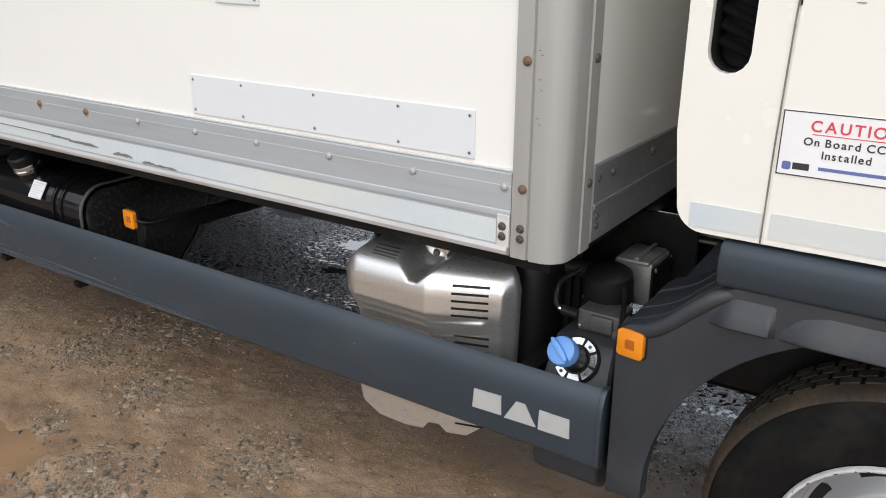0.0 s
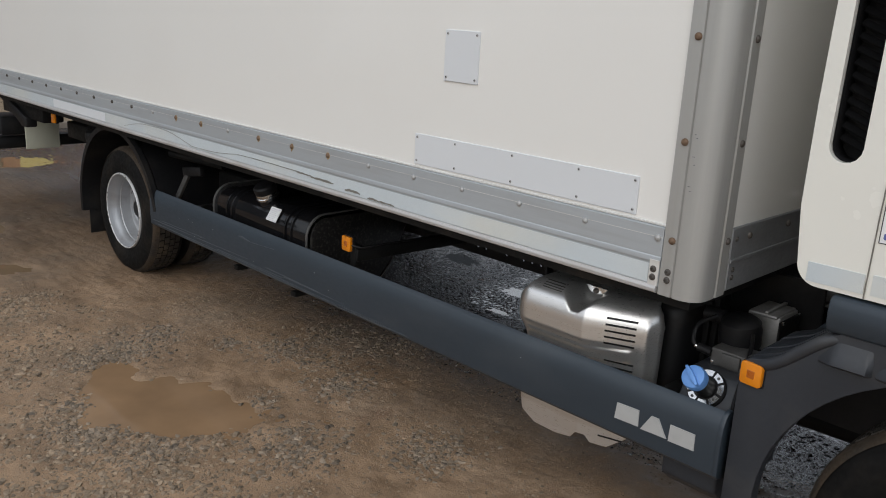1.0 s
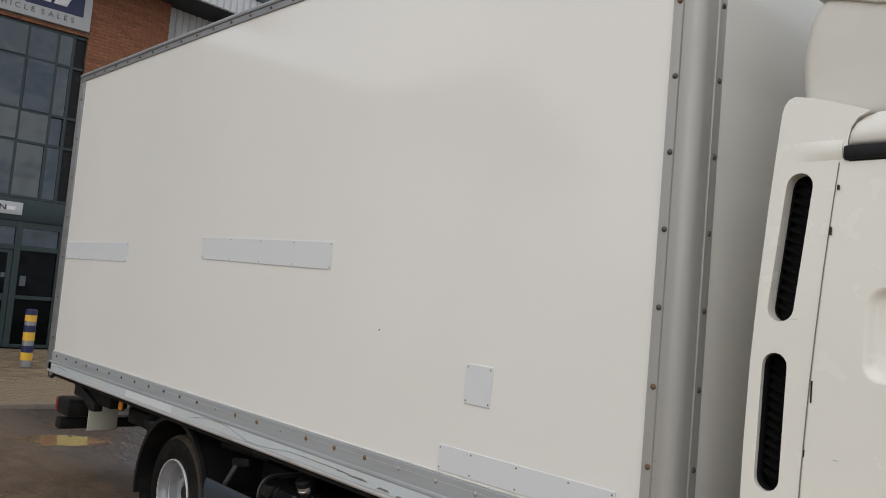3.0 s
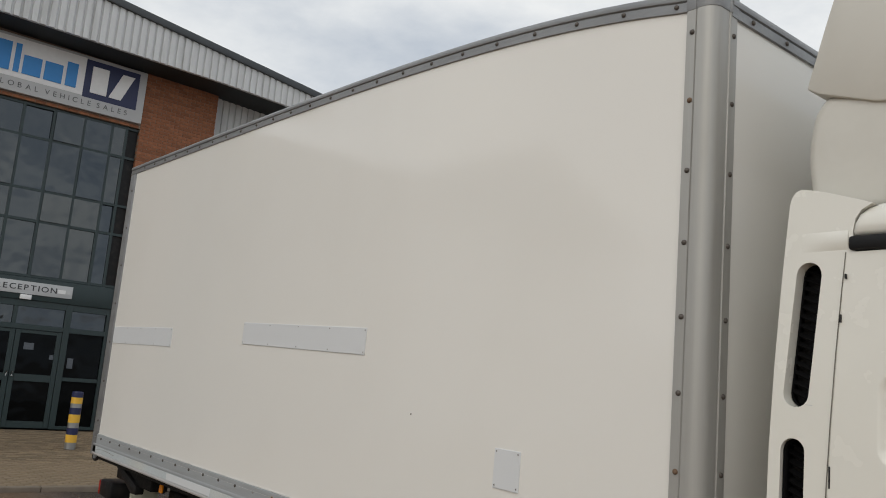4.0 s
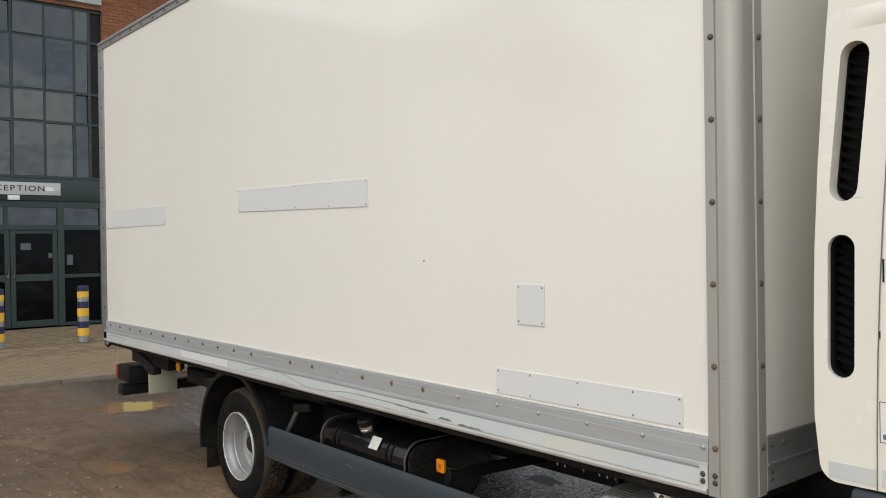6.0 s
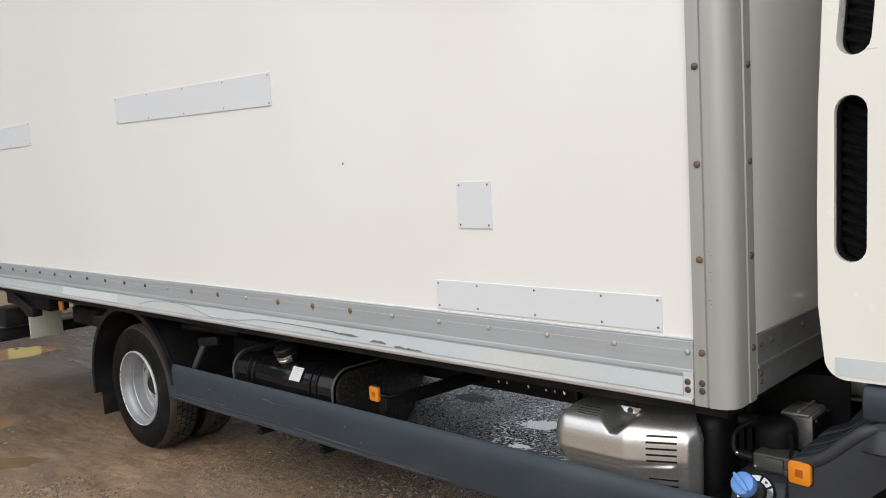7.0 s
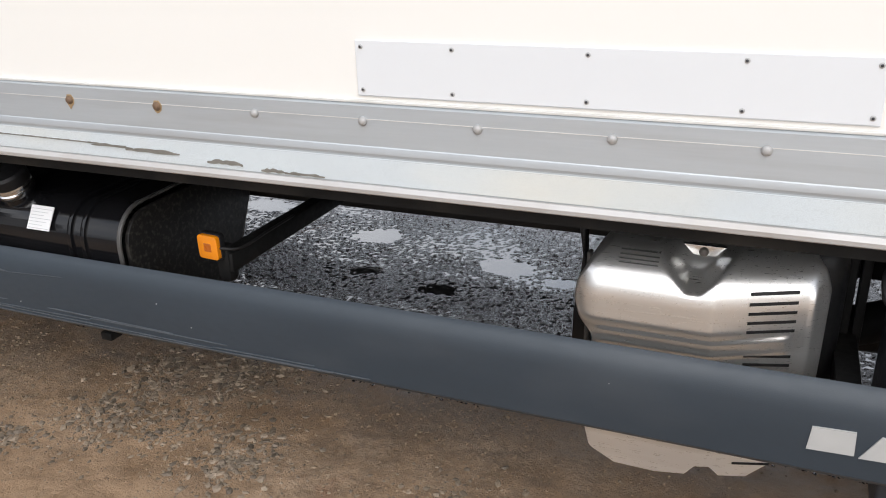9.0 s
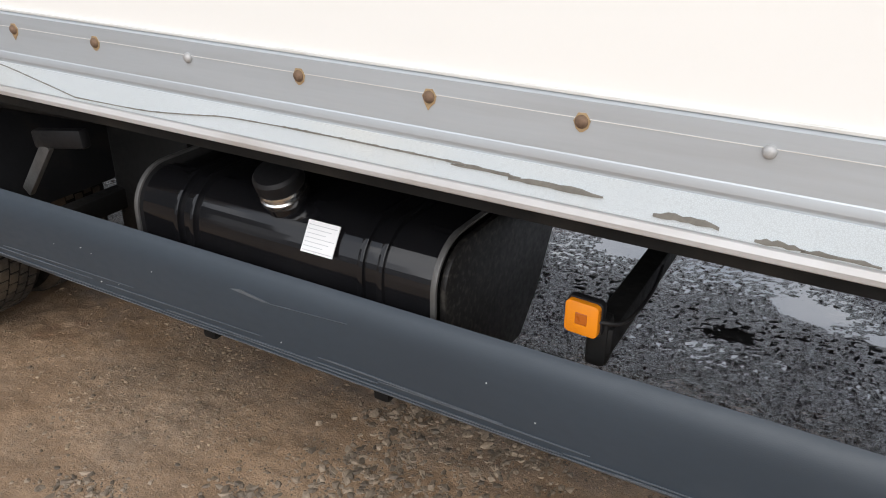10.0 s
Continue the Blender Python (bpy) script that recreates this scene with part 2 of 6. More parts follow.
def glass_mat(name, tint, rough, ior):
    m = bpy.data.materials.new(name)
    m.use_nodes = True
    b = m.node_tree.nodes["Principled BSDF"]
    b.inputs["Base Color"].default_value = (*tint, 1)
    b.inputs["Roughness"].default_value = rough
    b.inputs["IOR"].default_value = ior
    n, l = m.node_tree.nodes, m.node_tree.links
    # Random reflection tint per pane stands in for differing sky reflections.
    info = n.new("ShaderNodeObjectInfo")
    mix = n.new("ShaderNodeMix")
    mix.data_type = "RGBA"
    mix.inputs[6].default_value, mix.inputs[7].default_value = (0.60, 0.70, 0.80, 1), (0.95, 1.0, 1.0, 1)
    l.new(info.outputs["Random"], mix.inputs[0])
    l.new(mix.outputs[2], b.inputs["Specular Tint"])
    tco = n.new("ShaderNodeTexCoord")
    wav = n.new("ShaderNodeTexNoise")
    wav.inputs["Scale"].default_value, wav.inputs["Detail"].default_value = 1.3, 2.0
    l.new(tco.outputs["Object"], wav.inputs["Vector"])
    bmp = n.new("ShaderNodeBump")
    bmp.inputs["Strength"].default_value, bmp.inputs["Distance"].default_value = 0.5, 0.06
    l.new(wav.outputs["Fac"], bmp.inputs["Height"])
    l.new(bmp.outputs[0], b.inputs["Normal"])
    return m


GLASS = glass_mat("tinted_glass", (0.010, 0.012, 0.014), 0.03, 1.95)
DOORGLASS = glass_mat("door_glass", (0.003, 0.0035, 0.004), 0.05, 1.22)

# reflective tape: fine honeycomb under a clear film
TAPE = make_mat("reflective_tape", (0.60, 0.655, 0.68), 0.33, coat=0.4, vary=0.06, scale=4, fine=30, dirt=(0.70, 0.69, 0.62), dirt_amount=0.8, dirt_scale=2.2, stretch=(0.5, 1, 1))
tn, tl = TAPE.node_tree.nodes, TAPE.node_tree.links
tv = tn.new("ShaderNodeTexVoronoi")
tv.feature = "DISTANCE_TO_EDGE"
tv.inputs["Scale"].default_value = 360
tco = tn.new("ShaderNodeTexCoord")
tl.new(tco.outputs["Object"], tv.inputs["Vector"])
tr = tn.new("ShaderNodeMapRange")
tr.inputs[1].default_value, tr.inputs[2].default_value, tr.inputs[3].default_value, tr.inputs[4].default_value = 0.02, 0.16, 0.86, 1.02
tl.new(tv.outputs["Distance"], tr.inputs[0])
ts = tn.new("ShaderNodeVectorMath")
ts.operation = "SCALE"
tb = tn["Principled BSDF"]
tl.new(tb.inputs["Base Color"].links[0].from_socket, ts.inputs[0])
tl.new(tr.outputs[0], ts.inputs[3])
tl.new(ts.outputs[0], tb.inputs["Base Color"])


def ground_mat():
    """Wet mud with gravel on the near side, wet grit beyond darkened for the lorry's shade too, paler concrete far off.
    """
    m = bpy.data.materials.new("wet_gravel")
    m.use_nodes = True
    n, l = m.node_tree.nodes, m.node_tree.links
    b = n["Principled BSDF"]
    co = n.new("ShaderNodeTexCoord")
    sep = n.new("ShaderNodeSeparateXYZ")
    l.new(co.outputs["Object"], sep.inputs[0])

    def noise_tex(s, d=6.0, r=0.6):
        t = n.new("ShaderNodeTexNoise")
        t.inputs["Scale"].default_value, t.inputs["Detail"].default_value, t.inputs["Roughness"].default_value = s, d, r
        l.new(co.outputs["Object"], t.inputs["Vector"])
        return t.outputs["Fac"]

    def span(fac, a, c, lo, hi):
        r = n.new("ShaderNodeMapRange")
        for i, v in enumerate((a, c, lo, hi)):
            r.inputs[i + 1].default_value = v
        l.new(fac, r.inputs[0])
        return r.outputs[0]

    def mixc(fac, a, c):
        x = n.new("ShaderNodeMix")
        x.data_type = "RGBA"
        for sock, val in ((x.inputs[0], fac), (x.inputs[6], a), (x.inputs[7], c)):
            if isinstance(val, tuple):
                sock.default_value = (*val, 1)
            else:
                l.new(val, sock)
        return x.outputs[2]

    def add(a, c, k=1.0):
        x = n.new("ShaderNodeMath")
        x.operation = "MULTIPLY_ADD"
        l.new(c, x.inputs[0])
        x.inputs[1].default_value = k
        l.new(a, x.inputs[2])
        return x.outputs[0]

    large, mid, grit = noise_tex(0.9), noise_tex(7.0), noise_tex(55.0, 4.0, 0.7)
    vor = n.new("ShaderNodeTexVoronoi")
    vor.inputs["Scale"].default_value = 75
    l.new(co.outputs["Object"], vor.inputs["Vector"])
    vfine = n.new("ShaderNodeTexVoronoi")
    vfine.inputs["Scale"].default_value = 170
    l.new(co.outputs["Object"], vfine.inputs["Vector"])
    vcol = n.new("ShaderNodeSeparateColor")
    l.new(vor.outputs["Color"], vcol.inputs[0])
    mud = mixc(span(mid, 0.3, 0.7, 0, 1), (0.215, 0.133, 0.073), (0.325, 0.216, 0.131))
    stones = mixc(vcol.outputs[0], (0.11, 0.083, 0.06), (0.28, 0.22, 0.16))
    near = mixc(span(add(large, grit, 0.35), 0.66, 0.98, 0, 1), mud, stones)
    # The grey grit tone also carries the lorry's shade.
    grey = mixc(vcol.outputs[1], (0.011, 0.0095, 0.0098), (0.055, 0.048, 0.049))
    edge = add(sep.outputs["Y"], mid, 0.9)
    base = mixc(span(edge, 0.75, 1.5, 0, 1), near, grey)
    base = mixc(span(noise_tex(1.9, 4.0), 0.63, 0.72, 0, 0.55), base, (0.20, 0.085, 0.045))
    damp = n.new("ShaderNodeVectorMath")
    damp.operation = "SCALE"
    l.new(base, damp.inputs[0])
    l.new(span(add(sep.outputs["X"], large, 1.5), -4.4, -2.5, 0.45, 1.0), damp.inputs[3])
    base = damp.outputs[0]
    patch = n.new("ShaderNodeVectorMath")
    patch.operation = "SCALE"
    l.new(base, patch.inputs[0])
    l.new(span(noise_tex(3.4, 9.0, 0.72), 0.36, 0.64, 0.80, 1.30), patch.inputs[3])
    base = patch.outputs[0]
    pale = mixc(mid, (0.24, 0.19, 0.16), (0.37, 0.31, 0.27))
    base = mixc(span(sep.outputs["Y"], 4.2, 6.5, 0, 1), base, pale)
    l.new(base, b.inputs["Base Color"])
    wet = span(add(mid, large, 0.8), 0.65, 1.05, 0.34, 0.8)
    far = n.new("ShaderNodeMath")
    far.operation = "MULTIPLY"
    l.new(wet, far.inputs[0])
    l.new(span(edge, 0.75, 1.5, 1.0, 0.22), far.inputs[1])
    l.new(far.outputs[0], b.inputs["Roughness"])
    l.new(span(edge, 0.75, 1.5, 1.5, 2.3), b.inputs["IOR"])
    bp = n.new("ShaderNodeBump")
    bp.inputs["Strength"].default_value = 0.9
    l.new(span(edge, 0.75, 1.5, 0.0055, 0.006), bp.inputs["Distance"])
    h = add(add(add(grit, noise_tex(150.0, 5.0, 0.75), 0.7), noise_tex(24.0, 5.0, 0.6), 1.2), vfine.outputs["Distance"], -0.2)
    l.new(h, bp.inputs["Height"])
    l.new(bp.outputs[0], b.inputs["Normal"])
    return m


GROUND = ground_mat()


def water_mat(name, colour, ior=1.33):
    m = bpy.data.materials.new(name)
    m.use_nodes = True
    n, l = m.node_tree.nodes, m.node_tree.links
    b = n["Principled BSDF"]
    b.inputs["Roughness"].default_value, b.inputs["IOR"].default_value = 0.04, ior
    co = n.new("ShaderNodeTexCoord")
    t = n.new("ShaderNodeTexNoise")
    t.inputs["Scale"].default_value, t.inputs["Detail"].default_value = 3.0, 5.0
    l.new(co.outputs["Object"], t.inputs["Vector"])
    r = n.new("ShaderNodeValToRGB")
    r.color_ramp.elements[0].position, r.color_ramp.elements[1].position = 0.3, 0.7
    r.color_ramp.elements[0].color = (*[c * 0.8 for c in colour], 1)
    r.color_ramp.elements[1].color = (*[c * 1.15 for c in colour], 1)
    l.new(t.outputs["Fac"], r.inputs[0])
    l.new(r.outputs[0], b.inputs["Base Color"])
    w = n.new("ShaderNodeTexNoise")
    w.inputs["Scale"].default_value = 14
    l.new(co.outputs["Object"], w.inputs["Vector"])
    bp = n.new("ShaderNodeBump")
    bp.inputs["Strength"].default_value, bp.inputs["Distance"].default_value = 0.05, 0.01
    l.new(w.outputs["Fac"], bp.inputs["Height"])
    l.new(bp.outputs[0], b.inputs["Normal"])
    return m


MUDWATER = water_mat("muddy_water", (0.23, 0.155, 0.09))
SILTWATER = water_mat("silty_water", (0.265, 0.165, 0.092), 1.2)
GREYWATER = water_mat("grey_water", (0.030, 0.029, 0.028), 2.6)


# ---- shape helpers ----
def link_mesh(name, bm, material, smooth=35):
    me = bpy.data.meshes.new(name)
    bmesh.ops.recalc_face_normals(bm, faces=bm.faces)
    bm.to_mesh(me)
    bm.free()
    if smooth:
        me.shade_smooth()
        me.set_sharp_from_angle(angle=radians(smooth))
    for mt in material if isinstance(material, (list, tuple)) else [material]:
        me.materials.append(mt)
    return new(name, me)


def part(name, bm, material, parent, label="", smooth=35):
    ob = link_mesh(name, bm, material, smooth)
    ob.parent = parent
    return tagged(ob, label)


def empty(name, label, category, group="", kind="", at=(0, 0, 0)):
    ob = new(name)
    ob.empty_display_size = 0.2
    ob.location = at
    return tagged(ob, label, category, group, kind)


def box(x0, x1, y0, y1, z0, z1, bevel=0.0, seg=2, bm=None, m=None):
    own = bm if bm is not None else bmesh.new()
    tmp = bmesh.new()
    bmesh.ops.create_cube(tmp, size=1)
    for v in tmp.verts:
        v.co = Vector(((x0 + x1) / 2 + v.co.x * (x1 - x0), (y0 + y1) / 2 + v.co.y * (y1 - y0), (z0 + z1) / 2 + v.co.z * (z1 - z0)))
    if bevel:
        bmesh.ops.bevel(tmp, geom=tmp.edges[:], offset=bevel, segments=seg, profile=0.5, affect="EDGES", clamp_overlap=True)
    if m is not None:
        tmp.transform(m)
    me = bpy.data.meshes.new("tmp")
    tmp.to_mesh(me)
    tmp.free()
    own.from_mesh(me)
    bpy.data.meshes.remove(me)
    return own


def prism(points, axis, a, b, bevel=0.0, bm=None, seg=2, caps=True):
    """A polygon drawn in the plane across axis, pulled from a to b along it."""
    tmp = bmesh.new()

    def place(p, w):
        return {"x": (w, p[0], p[1]), "y": (p[0], w, p[1]), "z": (p[0], p[1], w)}[axis]

    va = [tmp.verts.new(place(p, a)) for p in points]
    vb = [tmp.verts.new(place(p, b)) for p in points]
    k = len(points)
    if caps:
        tmp.faces.new(va)
        tmp.faces.new(vb[::-1])
    for i in range(k):
        tmp.faces.new((va[i], vb[i], vb[(i + 1) % k], va[(i + 1) % k]))
    bmesh.ops.recalc_face_normals(tmp, faces=tmp.faces)
    if bevel:
        bmesh.ops.bevel(tmp, geom=tmp.edges[:], offset=bevel, segments=seg, profile=0.5, affect="EDGES", clamp_overlap=True)
    if bm is None:
        return tmp
    me = bpy.data.meshes.new("tmp")
    tmp.to_mesh(me)
    tmp.free()
    bm.from_mesh(me)
    bpy.data.meshes.remove(me)
    return bm


def lathe(profile, seg=48, m=None, bm=None, close=False, caps=True):
    """Turns (radius, height) points about the z axis, then moves them by m."""
    own = bm if bm is not None else bmesh.new()
    m = m or Matrix()
    rings = []
    for r, h in profile:
        rings.append([own.verts.new(m @ Vector((r * math.cos(2 * math.pi * i / seg), r * math.sin(2 * math.pi * i / seg), h))) for i in range(seg)])
    pairs = list(zip(rings, rings[1:])) + ([(rings[-1], rings[0])] if close else [])
    for p, q in pairs:
        for i in range(seg):
            own.faces.new((p[i], p[(i + 1) % seg], q[(i + 1) % seg], q[i]))
    if caps and not close:
        own.faces.new(rings[0][::-1])
        own.faces.new(rings[-1])
    return own


def tube(path, radius, seg=10, bm=None):
    own = bm if bm is not None else bmesh.new()
    pts = [Vector(p) for p in path]
    rings = []
    for i, p in enumerate(pts):
        d = (pts[min(i + 1, len(pts) - 1)] - pts[max(i - 1, 0)]).normalized()
        q = d.to_track_quat("Z", "Y")
        rings.append([own.verts.new(p + q @ Vector((radius * math.cos(2 * math.pi * k / seg), radius * math.sin(2 * math.pi * k / seg), 0))) for k in range(seg)])
    for a, c in zip(rings, rings[1:]):
        for k in range(seg):
            own.faces.new((a[k], a[(k + 1) % seg], c[(k + 1) % seg], c[k]))
    own.faces.new(rings[0][::-1])
    own.faces.new(rings[-1])
    return own


def curve_path(points, steps=8):
    """Points along a smooth line through the given ones."""
    p = [Vector(q) for q in points]
    out = []
    for i in range(len(p) - 1):
        a, b, c, d = p[max(i - 1, 0)], p[i], p[i + 1], p[min(i + 2, len(p) - 1)]
        for s in range(steps):
            t = s / steps
            out.append(0.5 * (2 * b + (c - a) * t + (2 * a - 5 * b + 4 * c - d) * t * t + (3 * b - a - 3 * c + d) * t ** 3))
    return out + [p[-1]]


def round_rect(x0, x1, z0, z1, r, k=5):
    pts = []
    for cx, cz, a0 in ((x1 - r, z1 - r, 0), (x0 + r, z1 - r, 90), (x0 + r, z0 + r, 180), (x1 - r, z0 + r, 270)):
        for i in range(k + 1):
            a = radians(a0 + 90 * i / k)
            pts.append((cx + r * math.cos(a), cz + r * math.sin(a)))
    return pts


def text_mesh(name, body, size, m, material, parent, label="", gap=0.1, bold=0.0):
    """Lettering from the built-in font, centred at m, each letter an object of its own."""
    metas, at = [], 0.0
    for ch in body:
        if ch == " ":
            at += 0.34 * size
            continue
        c = bpy.data.curves.new("letter", "FONT")
        c.body, c.size, c.align_y = ch, size, "CENTER"
        c.extrude, c.offset = 0.0006, bold
        tmp = new("letter", c)
        me = bpy.data.meshes.new_from_object(tmp.evaluated_get(bpy.context.evaluated_depsgraph_get()))
        bpy.data.objects.remove(tmp)
        lo, hi = min(v.co.x for v in me.vertices), max(v.co.x for v in me.vertices)
        metas.append((me, at - lo))
        at += hi - lo + gap * size
    for me, x in metas:
        me.transform(m @ Matrix.Translation((x - (at - gap * size) / 2, 0, 0)))
        me.materials.append(material)
        ob = new(name, me)
        ob.parent = parent
        tagged(ob, label)


SIDE = Matrix.Rotation(radians(90), 4, "X")            # faces -y, reads along +x
FRONT = Matrix.Rotation(radians(90), 4, "Z") @ SIDE    # faces +x, reads along +y


# ---- ground ----
PUDDLES = [  # x, y, half length, half width, turn, depth
    (-1.84, -0.56, 0.36, 0.21, 32, 0.030), (-2.27, -0.60, 0.17, 0.10, -35, 0.020), (-1.42, -0.22, 0.24, 0.10, 32, 0.0095),
    (-1.92, 1.79, 0.105, 0.07, 15, 0.022), (-1.23, 1.63, 0.095, 0.06, -10, 0.020), (-0.97, 1.55, 0.065, 0.035, 10, 0.018), (-1.42, 1.35, 0.06, 0.038, 0, 0.020),
    (-1.80, 1.42, 0.05, 0.03, 15, 0.018), (-1.55, 2.35, 0.16, 0.09, 30, 0.02), (-0.55, 2.0, 0.14, 0.08, 10, 0.02), (-2.2, 2.5, 0.16, 0.09, -15, 0.02), (-2.65, 2.0, 0.12, 0.07, 0, 0.02),
    (-7.66, 0.60, 0.40, 0.30, 70, 0.03), (-5.25, -0.3, 0.28, 0.13, 15, 0.02), (-4.15, -0.52, 0.26, 0.12, 40, 0.018), (-6.6, -0.6, 0.3, 0.12, 20, 0.02),
]
WATER_Z = -0.011
# sheets of standing water: x0, x1, y0, y1, muddy
SHEETS = [(-2.75, -1.0, -1.05, 0.15, True), (-3.4, 1.0, 0.95, 3.1, False), (-8.6, -6.7, 0.1, 1.25, True), (-5.95, -3.75, -1.0, 0.15, True), (-7.1, -6.1, -0.85, -0.35, True)]


def ground_height(x, y):
    h = 0.011 * (noise.noise((x * 1.3, y * 1.3, 0.3)) + 0.5 * noise.noise((x * 4.1, y * 4.1, 1.7))) + 0.006 * noise.noise((x * 13, y * 13, 4.0)) + 0.005 * noise.noise((x * 29, y * 29, 8.0))
    h = max(h, -0.0095) + 0.0005
    under = min(1.0, max(0.0, (y - 0.85) / 0.3)) * min(1.0, max(0.0, (3.3 - y) / 0.4))
    if under:
        film = WATER_Z + 0.0013 + 0.0022 * noise.noise((x * 3.1, y * 3.1, 2.0)) + 0.0014 * noise.noise((x * 17, y * 17, 3.0)) + 0.0060 * noise.noise((x * 55, y * 55, 7.0))
        h += under * (film - h)
    for px, py, a, b, turn, depth in PUDDLES:
        dx, dy = x - px, y - py
        if abs(dx) > 1.6 * a + 0.2 or abs(dy) > 1.6 * a + 0.2:
            continue
        c, s = math.cos(radians(turn)), math.sin(radians(turn))
        u, v = (dx * c + dy * s) / a, (-dx * s + dy * c) / b
        d = math.hypot(u, v) + 0.34 * noise.noise((x * 4.5, y * 4.5, 9.0)) + 0.16 * noise.noise((x * 13, y * 13, 5.0)) + (0.55 * noise.noise((x * 27, y * 27, 5.0)) if under else 0.0)
        if d < 1.25:
            h -= depth * min(1.0, (1.25 - d) * 1.6)
    return h


def axis_steps(lo, hi, fine, far, grow=1.28):
    mid = list(np.arange(lo, hi, fine))
    out, d, p = [], fine, lo
    while p > -far:
        d *= grow
        p -= d
        out.append(p)
    up, d, p = [], fine, mid[-1]
    while p < far:
        d *= grow
        p += d
        up.append(p)
    return out[::-1] + mid + up


def build_ground():
    xs, ys = axis_steps(-3.5, 0.9, 0.0105, 900, 1.1), axis_steps(-1.6, 2.8, 0.0105, 900, 1.1)
    xs = sorted(xs + list(np.arange(-8.4, -6.8, 0.05)) + list(np.arange(-6.1, -4.0, 0.05)))
    verts = [(x, y, ground_height(x, y) if abs(x) < 12 and abs(y) < 9 else 0.0) for x in xs for y in ys]
    k = len(ys)
    faces = [(i * k + j, (i + 1) * k + j, (i + 1) * k + j + 1, i * k + j + 1) for i in range(len(xs) - 1) for j in range(k - 1)]
    me = bpy.data.meshes.new("ground")
    me.from_pydata(verts, [], faces)
    me.shade_smooth()
    me.materials.append(GROUND)
    return tagged(new("ground", me), "wet brown mud and gravel yard with tyre-worn hollows", "ground", kind="structure")


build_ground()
for wx0, wx1, wy0, wy1, muddy in SHEETS:
    bm = bmesh.new()
    cx, cy, hx, hy = (wx0 + wx1) / 2, (wy0 + wy1) / 2, (wx1 - wx0) / 2, (wy1 - wy0) / 2
    bm.faces.new([bm.verts.new((p[0], p[1], WATER_Z)) for p in round_rect(wx0, wx1, wy0, wy1, 0.35 * min(hx, hy), 8)])
    tagged(link_mesh("puddle", bm, (SILTWATER if wx0 > -3 else MUDWATER) if muddy else GREYWATER, 0),
           "shallow muddy brown rain puddle on the gravel" if muddy else "thin rain puddle on dark wet grit", "puddle", "puddles in the yard", "structure")


def scatter_stones(name, count, x0, x1, y0, y1, lo, hi, label, seed, keep):
    """Loose stones as one mesh of many small lumps."""
    rng = np.random.default_rng(seed)
    t = (1 + 5 ** 0.5) / 2
    base = np.array([(-1, t, 0), (1, t, 0), (-1, -t, 0), (1, -t, 0), (0, -1, t), (0, 1, t), (0, -1, -t), (0, 1, -t), (t, 0, -1), (t, 0, 1), (-t, 0, -1), (-t, 0, 1)]) / 1.9
    tri = [(0, 11, 5), (0, 5, 1), (0, 1, 7), (0, 7, 10), (0, 10, 11), (1, 5, 9), (5, 11, 4), (11, 10, 2), (10, 7, 6), (7, 1, 8),
           (3, 9, 4), (3, 4, 2), (3, 2, 6), (3, 6, 8), (3, 8, 9), (4, 9, 5), (2, 4, 11), (6, 2, 10), (8, 6, 7), (9, 8, 1)]
    verts, faces, made, tries = [], [], 0, 0
    while made < count and tries < count * 8:
        tries += 1
        x, y = rng.uniform(x0, x1), rng.uniform(y0, y1)
        if rng.random() > keep(x, y):
            continue
        h = ground_height(x, y)
        s = lo * (hi / lo) ** (rng.random() ** 2.2)
        if keep is clump and y > -0.3:
            s *= 0.72
        elif keep is clump:
            s *= 1.3
        if y0 > 0.5:
            h = max(h, WATER_Z - 0.2 * s) if h > WATER_Z - 0.008 else h
        if h < WATER_Z - 0.4 * s:
            continue
        v = base * (1 + rng.uniform(-0.38, 0.38, (12, 1))) * s * np.array([rng.uniform(0.8, 1.4), rng.uniform(0.7, 1.0), rng.uniform(0.4, 0.75) if y0 < 0.5 else rng.uniform(0.22, 0.5)])
        a = rng.uniform(0, 6.28)
        c, q = math.cos(a), math.sin(a)
        k = len(verts)
        for p in v:
            verts.append((x + p[0] * c - p[1] * q, y + p[0] * q + p[1] * c, h - (0.05 if y0 < 0.5 else -0.05) * s + p[2]))
        faces += [(i + k, j + k, m + k) for i, j, m in tri]
        made += 1
    me = bpy.data.meshes.new(name)
    me.from_pydata(verts, [], faces)
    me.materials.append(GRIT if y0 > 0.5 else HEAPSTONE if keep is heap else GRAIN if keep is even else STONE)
    return tagged(new(name, me), label, "gravel", kind="stuff")


HEAPS = [(-1.94, -0.78, 0.12), (-1.80, -0.90, 0.09), (-1.54, -0.74, 0.08), (-2.03, 0.18, 0.11), (-2.49, -0.42, 0.10), (-2.47, -0.63, 0.07), (-1.81, 0.20, 0.06), (-1.53, 0.12, 0.09),
         (-1.78, 0.53, 0.12), (-2.58, -0.22, 0.07), (-1.92, -0.68, 0.05), (-2.29, -0.03, 0.05), (-2.06, 0.45, 0.08), (-1.22, -0.35, 0.12), (-0.87, 0.04, 0.10), (-1.65, -0.22, 0.05)]


def clump(x, y):
    k = max(0.03, 0.05 + 0.9 * noise.noise((x * 1.6, y * 1.6, 2.0)) + 0.6 * noise.noise((x * 5, y * 5, 6.0)) + 0.45 * min(1.0, max(0.0, (-0.3 - y) / 0.25)))
    return min(1.0, k)


def heap(x, y):
    return min(1.0, sum(0.8 * math.exp(-((x - hx) ** 2 + (y - hy) ** 2) / (1.9 * r * r)) for hx, hy, r in HEAPS))


